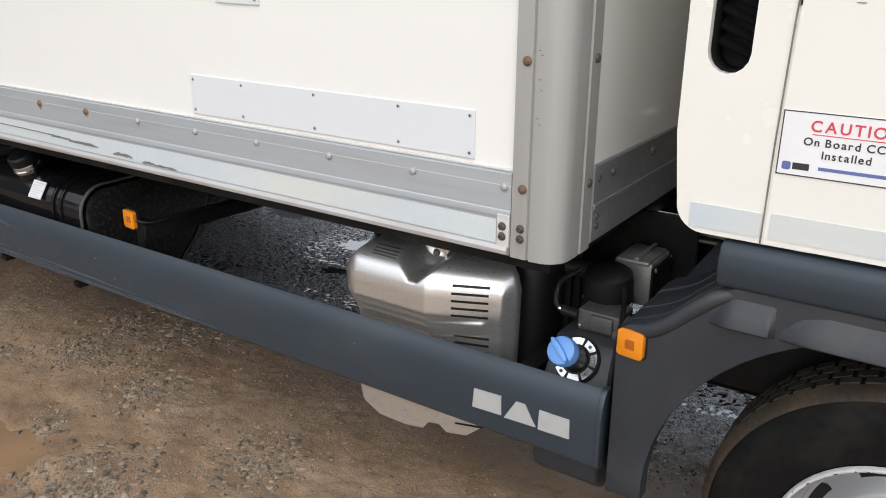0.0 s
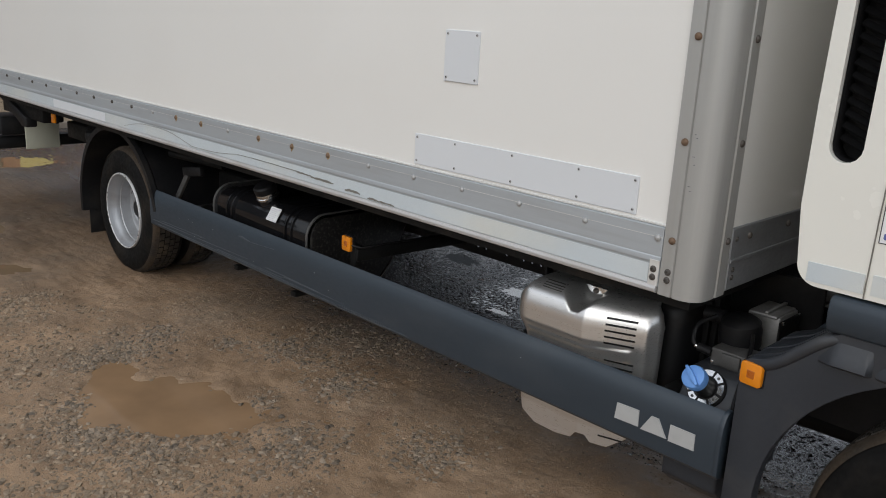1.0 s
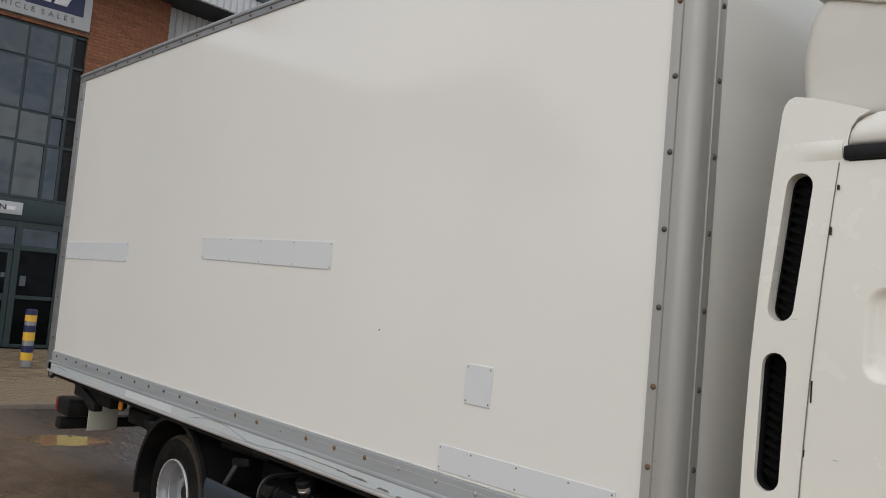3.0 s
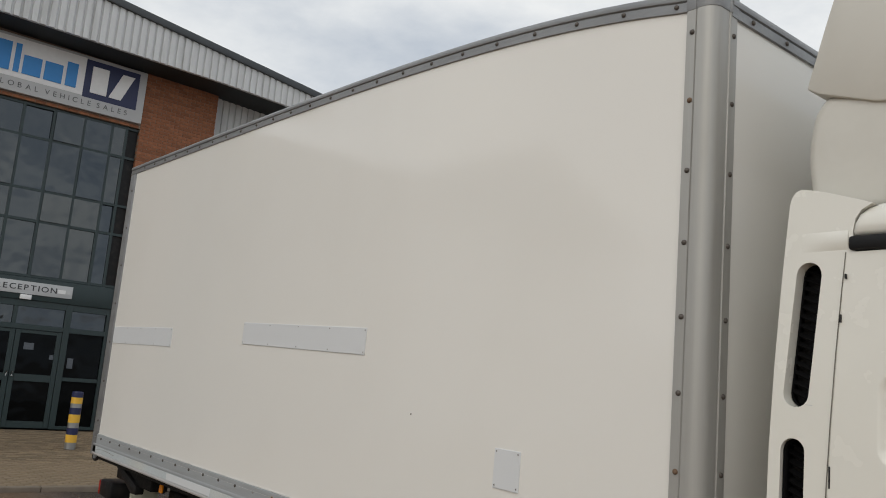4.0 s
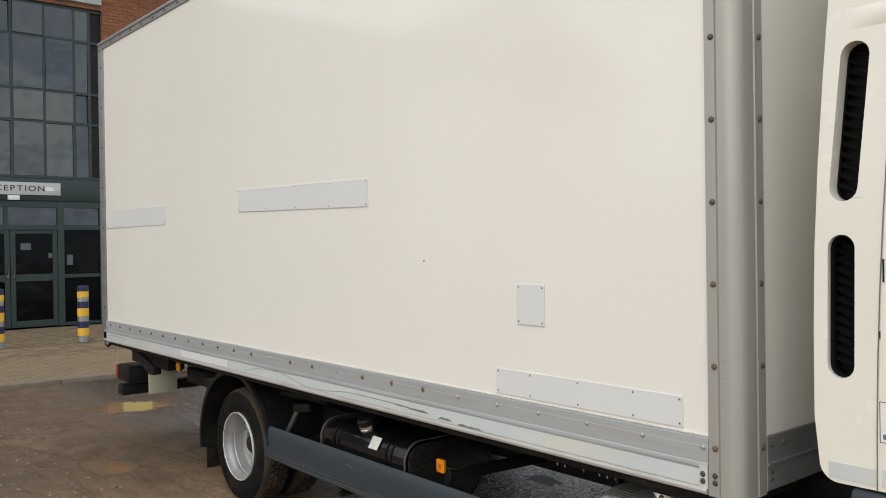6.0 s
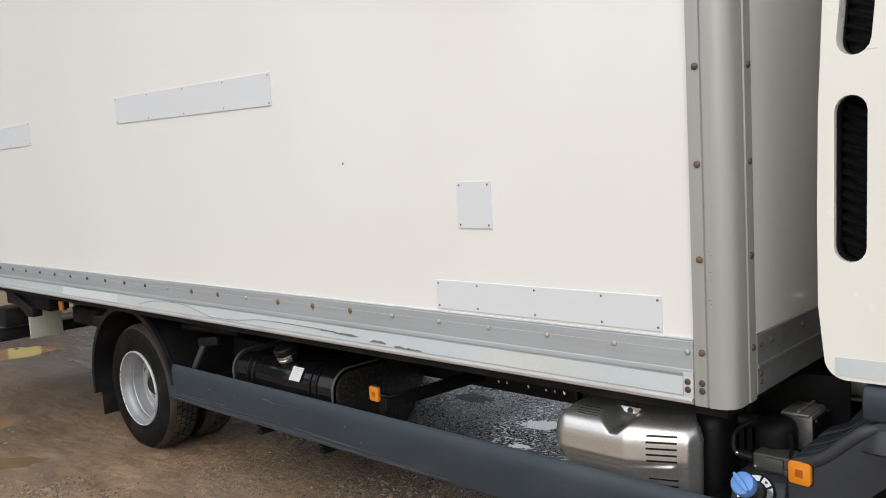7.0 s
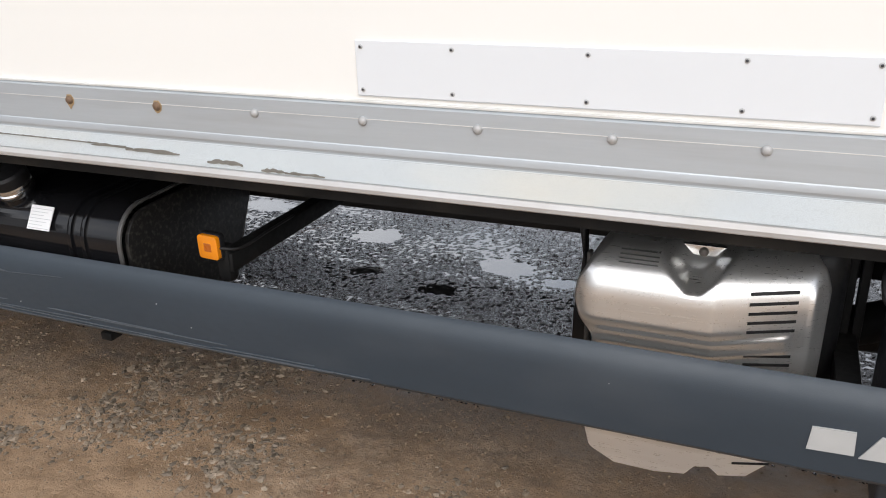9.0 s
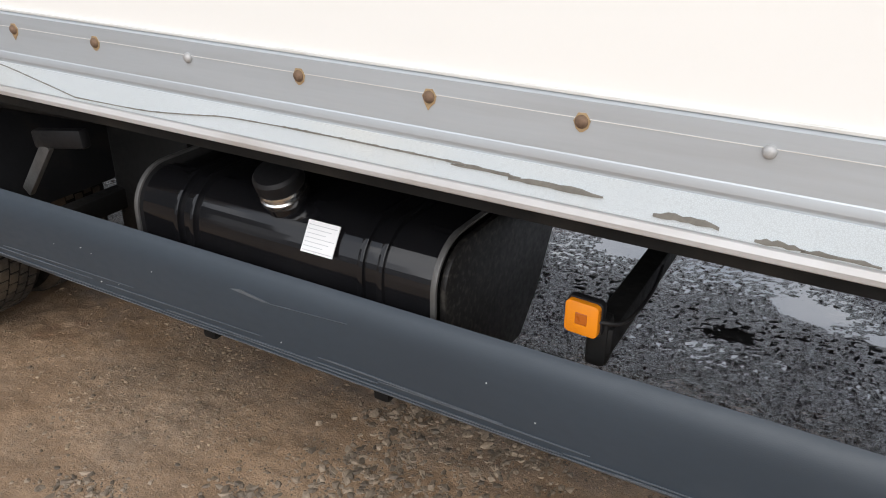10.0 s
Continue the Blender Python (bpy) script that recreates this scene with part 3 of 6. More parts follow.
def even(x, y):
    return min(1.0, max(0.1, 0.45 + 1.3 * noise.noise((x * 2.3, y * 2.3, 4.0))))


def spread(x, y):
    return min(1.0, max(0.25, 0.6 + 0.9 * noise.noise((x * 3, y * 3, 2.0))))


scatter_stones("gravel", 23000, -3.6, 0.5, -1.5, 0.75, 0.0022, 0.0115, "loose wet grey and brown gravel stones on mud", 3, clump)
scatter_stones("gravel", 8000, -2.8, -0.7, -1.1, 0.75, 0.003, 0.0145, "heaps of wet grey stones round the puddle", 6, heap)
scatter_stones("gravel", 30000, -2.8, 0.9, 0.6, 2.5, 0.0022, 0.0072, "wet grit and small stones under the lorry, shade in their dark colour", 4, spread)
scatter_stones("gravel", 26000, -3.3, -0.2, -0.75, 0.78, 0.0014, 0.0042, "fine wet brown grit bedded in the mud", 8, even)
scatter_stones("gravel", 2200, -9.5, -3.6, -1.8, 1.6, 0.004, 0.014, "scattered wet stones on the muddy yard", 5, clump)


# ---- paved apron with kerb ----
KX, KY = -9.76, -0.37
pave_bed = tagged(link_mesh("pavement", box(-17.6, KX - 0.12, KY + 0.12, 14, -0.1, 0.052), JOINT, 0), "tan block paving in front of the building entrance", "pavement", kind="structure")
kerb = empty("kerb", "worn buff concrete kerb along the block paving", "kerb", kind="structure")
kerb_mesh = None
for i in range(16):
    if kerb_mesh is None:
        ob = part("kerbstone", box(-0.0625, 0.0625, -0.447, 0.447, -0.1, 0.064, 0.014), KERBM, kerb)
        kerb_mesh = ob.data
    else:
        ob = new("kerbstone", kerb_mesh)
        ob.parent = kerb
    ob.location = (KX - 0.0625, KY + 0.45 + 0.9 * i, 0)
for i in range(9):
    ob = new("kerbstone", kerb_mesh)
    ob.parent = kerb
    ob.matrix_local = pose(KX - 0.58 - 0.9 * i, KY + 0.0625, 0, 0, 0, 90)

# ---- the building ----
GX, FX = -17.5, -17.4          # glazing plane and outer brick face
hall = empty("office_building", "brick and grey-clad sales office with a tall dark glazed entrance", "building", at=(0, 0, 0))
wall = part("wall", box(FX - 0.4, FX - 0.012, 3.46, 5.24, 6.27, 8.6), MORTAR, hall, "red brick pier", 0)
part("lower_wall", box(FX - 0.4, FX - 0.002, 3.46, 5.24, 0, 6.27), BRICKM, hall, "red brick pier hidden behind the lorry", 0)
part("wall", box(FX - 0.4, FX - 0.012, -4.6, -0.88, 0, 8.6), MORTAR, hall, "red brick pier", 0)
part("lintel_wall", box(FX - 0.4, FX - 0.012, -0.88, 3.46, 7.03, 8.6), MORTAR, hall, "red brick band under the sign", 0)
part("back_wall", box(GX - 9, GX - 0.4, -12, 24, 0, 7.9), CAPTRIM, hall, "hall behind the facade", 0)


def corrugated(name, x, y0, y1, z0f, z1f, label):
    """Vertical ribbed sheet facing +x; the heights are functions of y."""
    bm = bmesh.new()
    pts, y = [], y0
    while y < y1:
        for dy, dx in ((0, 0.0), (0.035, 0.0), (0.05, 0.04), (0.155, 0.04)):
            pts.append((x + dx, y + dy))
        y += 0.17
    lo = [bm.verts.new((px, py, z0f(py))) for px, py in pts]
    hi = [bm.verts.new((px, py, z1f(py))) for px, py in pts]
    for i in range(len(pts) - 1):
        bm.faces.new((lo[i], lo[i + 1], hi[i + 1], hi[i]))
    lo_back = [bm.verts.new((x - 0.06, py, z0f(py))) for px, py in pts]
    hi_back = [bm.verts.new((x - 0.06, py, z1f(py))) for px, py in pts]
    for i in range(len(pts) - 1):
        bm.faces.new((lo_back[i + 1], lo_back[i], hi_back[i], hi_back[i + 1]))
        bm.faces.new((lo[i + 1], lo[i], lo_back[i], lo_back[i + 1]))
        bm.faces.new((hi[i], hi[i + 1], hi_back[i + 1], hi_back[i]))
    bm.faces.new((lo_back[0], lo[0], hi[0], hi_back[0]))
    bm.faces.new((lo[-1], lo_back[-1], hi_back[-1], hi[-1]))
    return part(name, bm, CLAD, hall, label, 0)


def eave_low(y):
    return 8.44 - 0.016 * max(0.0, y + 0.4) - 0.03 * max(0.0, y - 4.9)


def eave_top(y):
    return 9.48 - 0.126 * (y - 1.18)


corrugated("fascia", -16.4, -7.9, 13.0, eave_low, eave_top, "pale grey ribbed roof fascia")
corrugated("cladding", FX - 0.2, 5.25, 13.0, lambda y: 0.0, lambda y: 8.6, "pale grey ribbed wall cladding")
bm = bmesh.new()
front_edge = [bm.verts.new((-16.4, y, eave_low(y))) for y in (-7.9, -0.4, 4.9, 13.0)]
back_edge = [bm.verts.new((-17.7, y, eave_low(y) + 0.02)) for y in (-7.9, -0.4, 4.9, 13.0)]
for k in range(3):
    bm.faces.new((front_edge[k], front_edge[k + 1], back_edge[k + 1], back_edge[k]))
bmesh.ops.solidify(bm, geom=bm.faces[:], thickness=0.03)
# Eave shadow is put into the soffit's dark trim colour.
part("soffit", bm, CAPTRIM, hall, "grey soffit with its shadow in the dark colour", 0)
ang = math.degrees(math.atan(0.126))
part("roof_trim", box(-0.12, 0.10, -9, 12, 0.0, 0.17, 0.02, m=pose(-16.4, 1.18, 9.48, -ang, 0, 0)), CAPTRIM, hall, "dark grey roof edge trim")
part("roof", box(-9.0, -0.12, -9, 12, 0.0, 0.15, m=pose(-16.4, 1.18, 9.48, -ang, 0, 0)), CAPTRIM, hall)

# glazed screen: mullions, transoms and panes
MULL = [-0.84, -0.22, 0.40, 1.003, 1.624, 2.260, 2.868, 3.190]
TRANS = [3.29, 4.48, 5.15, 6.29, 6.99]
glazing = part("glazed_screen", box(GX - 0.2, GX - 0.08, -0.87, 3.45, 3.2, 7.3), CAPTRIM, hall, "dark tinted window wall in green frames", 0)
for y in MULL:
    part("mullion", box(GX - 0.06, GX + 0.03, y - 0.03, y + 0.03, 3.2, 7.2, 0.004, 1), GREEN, glazing)
for z in TRANS:
    part("transom", box(GX - 0.06, GX + 0.024, -0.87, 3.45, z - 0.03, z + 0.03, 0.004, 1), GREEN, glazing)
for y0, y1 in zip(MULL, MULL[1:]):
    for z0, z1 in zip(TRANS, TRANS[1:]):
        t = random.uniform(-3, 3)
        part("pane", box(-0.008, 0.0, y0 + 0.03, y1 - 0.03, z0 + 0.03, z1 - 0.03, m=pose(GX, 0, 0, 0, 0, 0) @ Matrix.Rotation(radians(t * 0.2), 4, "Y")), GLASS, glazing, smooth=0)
# Plain black stands in for the dark reflection in the return's glass.
part("dark_return", box(GX - 0.079, GX - 0.02, 3.22, 3.455, 3.2, 7.2), BLACK, glazing, "side return of the glazing, black for its dark reflection", 0)
part("panel", box(GX - 0.1, GX + 0.05, -0.87, 3.45, 2.78, 3.255, 0.01), GREEN, hall, "dark green panel over the doors")

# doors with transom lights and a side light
# Flat dark sheet stands in for the unlit lobby.
screen = part("door_screen", box(GX - 0.5, GX - 0.4, -0.87, 3.45, 0, 2.9), CAPTRIM, hall, "flat dark sheet for the unlit lobby behind the entrance doors", 0)
for y0, y1 in ((-0.39, -0.31), (0.56, 0.64), (2.49, 2.62), (3.37, 3.45)):
    part("jamb", box(GX - 0.08, GX + 0.02, y0, y1, 0.09, 2.8, 0.005, 1), GREEN, screen)
for z0, z1 in ((2.64, 2.78), (2.16, 2.27)):
    part("transom", box(GX - 0.08, GX + 0.015, -0.39, 3.45, z0, z1, 0.005, 1), GREEN, screen)
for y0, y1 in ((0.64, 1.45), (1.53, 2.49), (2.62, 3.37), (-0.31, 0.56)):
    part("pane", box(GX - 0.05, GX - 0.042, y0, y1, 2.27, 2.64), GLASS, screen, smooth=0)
part("mullion", box(GX - 0.08, GX + 0.012, 1.45, 1.53, 2.27, 2.64, 0.004, 1), GREEN, screen)
for y0, y1 in ((2.62, 3.37), (-0.31, 0.56)):
    part("pane", box(GX - 0.05, GX - 0.042, y0, y1, 1.20, 2.16), DOORGLASS, screen, smooth=0)
    part("pane", box(GX - 0.05, GX - 0.042, y0, y1, 0.16, 1.12), DOORGLASS, screen, smooth=0)
    part("rail", box(GX - 0.08, GX + 0.01, y0, y1, 1.12, 1.20, 0.004, 1), GREEN, screen)
    part("rail", box(GX - 0.08, GX + 0.01, y0, y1, 0.09, 0.16, 0.004, 1), GREEN, screen)
for y0, y1, hy in ((0.645, 1.55, 1.50), (1.56, 2.485, 1.61)):
    leaf = part("door", box(GX - 0.06, GX - 0.0, y0, y0 + 0.1, 0.10, 2.155, 0.005, 1), GREEN, hall, "dark green framed glass entrance door, closed")
    part("stile", box(GX - 0.06, GX - 0.0, y1 - 0.1, y1, 0.10, 2.155, 0.005, 1), GREEN, leaf)
    for z0, z1 in ((0.10, 0.24), (1.07, 1.22), (2.08, 2.155)):
        part("rail", box(GX - 0.055, GX - 0.005, y0 + 0.1, y1 - 0.1, z0, z1, 0.004, 1), GREEN, leaf)
    for z0, z1 in ((0.24, 1.07), (1.22, 2.08)):
        part("pane", box(GX - 0.035, GX - 0.028, y0 + 0.1, y1 - 0.1, z0, z1), DOORGLASS, leaf, smooth=0)
    part("handle", tube([(GX, hy, 1.17), (GX + 0.04, hy, 1.17), (GX + 0.04, hy, 1.26), (GX, hy, 1.26)], 0.014), SHINY, leaf, "steel pull handle")
part("notice", box(GX - 0.04, GX - 0.03, 2.68, 2.80, 1.40, 1.62), NOTICE, hall, "paper notice on the side light, colour dimmed as behind glass", 0)
part("notice", box(GX - 0.026, GX - 0.02, 1.76, 1.96, 1.74, 1.88), NOTICE, hall, "paper notice on the door, colour dimmed as behind glass", 0)
part("notice", box(GX - 0.026, GX - 0.02, 2.30, 2.38, 1.56, 1.66), NOTICE, hall, "small paper notice on the door, colour dimmed as behind glass", 0)
part("entrance_lamp", box(GX + 0.05, GX + 0.12, 1.51, 1.73, 2.785, 2.885, 0.008), PAPER, hall, "small white box lamp over the doors")
door_sign = part("door_sign", box(GX + 0.05, GX + 0.075, 0.69, 2.545, 2.90, 3.165, 0.004), SIGNGREY, hall, "grey sign over the entrance doors")
text_mesh("letter", "RECEPTION", 0.165, Matrix.Translation((GX + 0.077, 1.615, 3.03)) @ Matrix.Diagonal((1, 1.18, 1, 1)) @ FRONT, INK, door_sign, "dark capital letter", 0.2, 0.002)
for y in (0.76, 2.24):
    part("logo_bar", box(GX + 0.076, GX + 0.08, y, y + 0.16, 2.99, 3.07), PAPER, door_sign, "pale logo block", 0)
    part("logo_bar", box(GX + 0.076, GX + 0.08, y + 0.17, y + 0.25, 2.99, 3.07), CLAD, door_sign, "grey logo block", 0)

# the large sign above the glazing
sign = part("facade_sign", box(FX, FX + 0.09, -0.20, 3.43, 7.125, 8.365, 0.012), SIGNGREY, hall, "grey and white company sign board")
part("sign_field", box(FX + 0.09, FX + 0.096, 0.07, 2.055, 7.435, 8.305), PAPER, sign, "white sign field", 0)
part("sign_field", box(FX + 0.09, FX + 0.096, 2.06, 3.26, 7.41, 8.285), NAVY, sign, "navy sign field", 0)
SZ = FX + 0.096
K = 1.055
for y0, y1, z0, z1 in ((0.0, 0.33, 7.26, 7.86), (0.40, 0.51, 7.26, 7.86), (0.57, 0.92, 7.26, 7.66), (0.98, 1.33, 7.26, 7.66), (1.40, 1.62, 7.26, 7.78)):
    part("logo_shape", box(SZ, SZ + 0.02, 0.19 + y0 * K, 0.19 + y1 * K, 7.55 + (z0 - 7.26) * K, 7.55 + (z1 - 7.26) * K, 0.006, 1), SKYBLUE, sign, "blue logo block")
for pts in (((1.93, 7.26), (2.27, 7.26), (2.27, 7.84), (1.93, 7.84)), ((2.32, 7.26), (2.58, 7.26), (2.82, 7.84), (2.56, 7.84))):
    part("logo_shape", prism([(0.17 + y * K, 7.54 + (z - 7.26) * K) for y, z in pts], "x", SZ, SZ + 0.02), PAPER, sign, "white logo block", 0)
text_mesh("letter", "GLOBAL VEHICLE SALES", 0.165, Matrix.Translation((SZ + 0.002, 1.66, 7.285)) @ FRONT, SIGNINK, sign, "dark grey capital letter", 0.46)

# bollards before the doors
def bollard(x, y):
    b = empty("bollard", "steel bollard with navy and yellow bands on the block paving", "bollard", "bollards before the entrance")
    z = 0.07
    for name, h, mt, r in (("post", 0.13, SHINYGREY, 0.094), ("band", 0.15, YELLOW, 0.097), ("band", 0.13, NAVY, 0.097), ("post", 0.10, SHINYGREY, 0.094), ("band", 0.16, YELLOW, 0.097),
                           ("band", 0.13, NAVY, 0.097), ("post", 0.08, SHINYGREY, 0.094), ("band", 0.12, YELLOW, 0.097), ("band", 0.09, NAVY, 0.097)):
        h *= 0.91
        part(name, lathe([(r, 0), (r, h)], 28, Matrix.Translation((0, 0, z))), mt, b)
        z += h
    part("cap", lathe([(0.097, 0), (0.09, 0.015), (0.05, 0.022)], 28, Matrix.Translation((0, 0, z))), NAVY, b, "flat navy cap")
    b.location = (x, y, 0)
    return b


SHINYGREY = make_mat("galvanised_steel", (0.38, 0.385, 0.39), 0.4, metal=0.7, vary=0.1, scale=8)
bollard(-14.0, 0.632)
bollard(-14.0, 2.003)

# unseen yellow board low on the brick pier, added to be mirrored in the puddle behind the lorry
part("wall_sign", box(FX, FX + 0.03, 3.78, 4.44, 1.35, 2.40, 0.004, 1), LEMON, hall, "plain yellow board added on the brick pier for its reflection")

# ---- far side of the yard: a concrete strip, a parked car and a pale fence ----
CONCRETE = make_mat("buff_concrete", (0.40, 0.345, 0.30), 0.9, vary=0.12, scale=0.8, fine=30, bump=0.1, dirt=(0.30, 0.25, 0.21), dirt_amount=0.4, dirt_scale=0.6, stretch=(0.2, 1, 1))
tagged(link_mesh("pavement", box(-30, 30, 5.4, 16.2, -0.1, 0.016, 0.004, 1), CONCRETE, 0), "pale buff concrete strip across the yard", "pavement", kind="structure")
tagged(link_mesh("kerb", box(-30, 30, 16.205, 16.5, -0.1, 0.13, 0.02), CAPTRIM, 0), "dark low kerb at the end of the concrete", "kerb", kind="structure")
car = empty("car", "dark blue hatchback parked across the yard", "car")
part("body", prism(((17.9, 0.22), (17.85, 0.55), (17.95, 0.78), (18.9, 0.95), (21.6, 0.98), (21.8, 0.6), (21.7, 0.22)), "x", -2.35, -0.6, 0.06, seg=3), CARBLUE, car)
part("cabin", prism(((18.85, 0.93), (19.6, 1.42), (21.0, 1.45), (21.6, 0.96)), "x", -2.2, -0.75, 0.06, seg=3), GLASS, car, "dark glazed cabin")
part("roof", box(-2.12, -0.83, 19.55, 21.05, 1.42, 1.47, 0.02), CARBLUE, car)
part("grille", box(-1.9, -1.05, 17.84, 17.92, 0.36, 0.52, 0.01), BLACK, car)
part("headlight", box(-1.02, -0.66, 17.86, 18.05, 0.60, 0.76, 0.04), SHINY, car, "clear headlight")
part("headlight", box(-2.29, -1.93, 17.86, 18.05, 0.60, 0.76, 0.04), SHINY, car, "clear headlight")
part("plate", box(-1.7, -1.2, 17.82, 17.84, 0.42, 0.52), PAPER, car, "pale plate with no legible marks", 0)
for x in (-2.27, -0.68):
    for y in (18.6, 21.1):
        part("wheel", lathe([(0.2, -0.09), (0.31, -0.09), (0.32, -0.05), (0.32, 0.05), (0.31, 0.09), (0.2, 0.09)], 28, pose(x, y, 0.31, 0, 90, 0)), RUBBER, car)
fence = empty("fence", "white upright pale fence at the yard's far edge", "fence")
PALEM = make_mat("fence_white", (0.62, 0.64, 0.66), 0.6, vary=0.08)
for z in (0.55, 1.5):
    part("rail", box(-6, 8, 25.04, 25.1, z, z + 0.09), PALEM, fence, smooth=0)
for i in range(64):
    part("pale", box(-6 + 0.22 * i, -6 + 0.22 * i + 0.09, 25.0, 25.04, -0.02, 1.9), PALEM, fence, smooth=0)
tagged(link_mesh("hedge_bank", box(-40, 40, 27.5, 29, 0, 2.4, 0.2), BLACK, 0), "dark boundary behind the pale fence", "boundary", kind="structure")

# unseen plain block across the yard behind the viewpoint, added for reflections and closing the place
back = bmesh.new()
for x0, x1, y, h in ((-80, 80, -34, 4.6),):
    box(x0, x1, y - 8, y, -0.1, h, bm=back)
tagged(link_mesh("backdrop", back, CLAD, 0), "plain grey block added across the yard for reflections", "shed", kind="structure")
# an unseen plain hall added behind the viewpoint, showing only as a dim shape in the glossy panel
plain = bmesh.new()
box(-43, -21, -26, -14, -0.1, 7.6, bm=plain)
tagged(link_mesh("backdrop", plain, CLAD, 0), "unseen plain pale wall added across the yard for the panel's reflection", "hall", kind="structure")
tagged(link_mesh("backdrop", prism(((-13.5, 7.6), (-13.5, 8.2), (-20, 11.4), (-26.5, 8.2), (-26.5, 7.6)), "x", -43.5, -20.5), CAPTRIM, 0), "unseen dark pitched roof added for the panel's dim reflection", "roof", kind="structure")


# ---- the lorry ----
# x runs along it with the cab at +x, the near side lies at y = 0
lorry = empty("box_lorry", "white box-body delivery lorry with slate side guard parked on wet gravel", "lorry")
XR = -6.23                                   # rear end of the body
WB = 2.50                                     # body width


def roof_z(x):
    return 3.304 + 0.192 * (1 - math.exp(min(x, 0) / 0.93)) - 0.012 * min(x, 0)


# body shell: side, front, roof and rear in one closed moulding with a bowed roof
body = None
bm = bmesh.new()
n = 28
xs = [XR + (0.10 - XR) * (i / n) ** 0.8 for i in range(n + 1)]
rows = []
for x in xs:
    rows.append([bm.verts.new(p) for p in ((x, 0, 0.90), (x, 0, roof_z(x) - 0.03), (x, 0.03, roof_z(x)), (x, WB - 0.03, roof_z(x)), (x, WB, roof_z(x) - 0.03), (x, WB, 0.90))])
for a, b in zip(rows, rows[1:]):
    for k in range(6):
        bm.faces.new((a[k], a[(k + 1) % 6], b[(k + 1) % 6], b[k]))
bm.faces.new(rows[0])
bm.faces.new(rows[-1][::-1])
body = part("box_body", bm, WHITE, lorry, "white glass-fibre box body with aluminium edges", 20)
part("front_panel", box(0.10, 0.122, 0.06, WB - 0.06, 0.9, 3.27), WHITE, body, "white front panel behind the cab", 0)

# lower side rail, its bead, the reflective strip and the bottom bead
RAIL0, RAIL1 = XR + 0.03, 0.011
part("side_rail", prism(((-0.004, 1.084), (-0.012, 1.080), (-0.0115, 1.000), (-0.0128, 0.998), (-0.0142, 0.991), (-0.0142, 0.985), (-0.012, 0.979), (-0.012, 0.915), (0.02, 0.915), (0.02, 1.084)), "x", RAIL0, RAIL1), ALU, body, "grey aluminium side rail", 14)
part("rail_lip", box(RAIL0, RAIL1, -0.0075, 0.004, 1.0845, 1.090, 0.001, 1), BEAD, body, "bright upper lip of the rail")
part("rail_groove", box(RAIL0, RAIL1, -0.0126, -0.010, 1.0537, 1.0549), BEAD, body, "fine pale line along the rail", 0)
part("bottom_bead", prism(((-0.006, 0.922), (-0.016, 0.919), (-0.0195, 0.910), (-0.017, 0.901), (-0.008, 0.896), (0.03, 0.896), (0.03, 0.922)), "x", RAIL0, RAIL1 - 0.004), EDGE, body, "white rounded bottom edge")
part("reflective_strip", box(-6.12, -0.022, -0.0145, -0.0125, 0.923, 0.976), TAPE, body, "pale worn reflective strip", 0)
part("strip_joint", box(-4.39, -3.605, -0.0163, -0.0152, 0.926, 0.974), PATCH, body, "newer piece of reflective strip", 0)
part("end_cap", box(-0.02, 0.010, -0.0165, -0.012, 0.918, 0.99, 0.001, 1), BEAD, body, "end plate of the rail")

# torn places in the reflective strip
rng = random.Random(7)


def chip(x0, x1, z, h):
    k = 9
    top = [(x0 + (x1 - x0) * i / k, z + h * (0.35 + 0.65 * rng.random()) * math.sin(math.pi * (0.12 + 0.8 * i / k))) for i in range(k + 1)]
    bot = [(x0 + (x1 - x0) * i / k, z - 0.25 * h * rng.random()) for i in range(k, -1, -1)]
    part("torn_patch", prism(top + bot, "y", -0.0168, -0.0142), CRACK, body, "torn place in the strip", 0)


for a in ((-1.238, -1.175, 0.927, 0.011), (-1.180, -1.085, 0.926, 0.008), (-1.376, -1.285, 0.934, 0.012), (-1.60, -1.45, 0.944, 0.010), (-1.70, -1.58, 0.949, 0.006)):
    chip(*a)
def crack(points, lo, hi):
    """A ragged dark split of uneven width along a line of (x, z)."""
    line = curve_path([(x, 0, z) for x, z in points], 14)
    top, bot = [], []
    for p in line:
        w = lo + (hi - lo) * rng.random() ** 2
        top.append((p.x, p.z + w))
        bot.append((p.x + 0.002, p.z - 0.6 * w))
    part("crack", prism(top + bot[::-1], "y", -0.0166, -0.0142), CRACK, body, "dark ragged crack along the strip", 0)


crack([(-3.35, 0.936), (-3.18, 0.966), (-3.04, 0.974), (-2.85, 0.972), (-2.71, 0.951), (-2.59, 0.929)], 0.0008, 0.0016)
crack([(-2.59, 0.929), (-2.41, 0.931), (-2.33, 0.936), (-2.24, 0.945), (-2.17, 0.952), (-2.04, 0.955)], 0.0007, 0.0014)
crack([(-2.04, 0.955), (-1.92, 0.955), (-1.80, 0.954), (-1.70, 0.953), (-1.60, 0.951)], 0.0010, 0.0028)
crack([(-5.6, 0.95), (-5.9, 0.962), (-6.1, 0.945)], 0.001, 0.002)


def dome_mesh(name, r, h, mt):
    me_ob = link_mesh(name, lathe([(r, 0), (r * 1.0, h * 0.35), (r * 0.82, h * 0.72), (r * 0.45, h * 0.95), (r * 0.1, h)], 14, Matrix.Rotation(radians(90), 4, "X")), mt)
    me = me_ob.data
    bpy.data.objects.remove(me_ob)
    return me


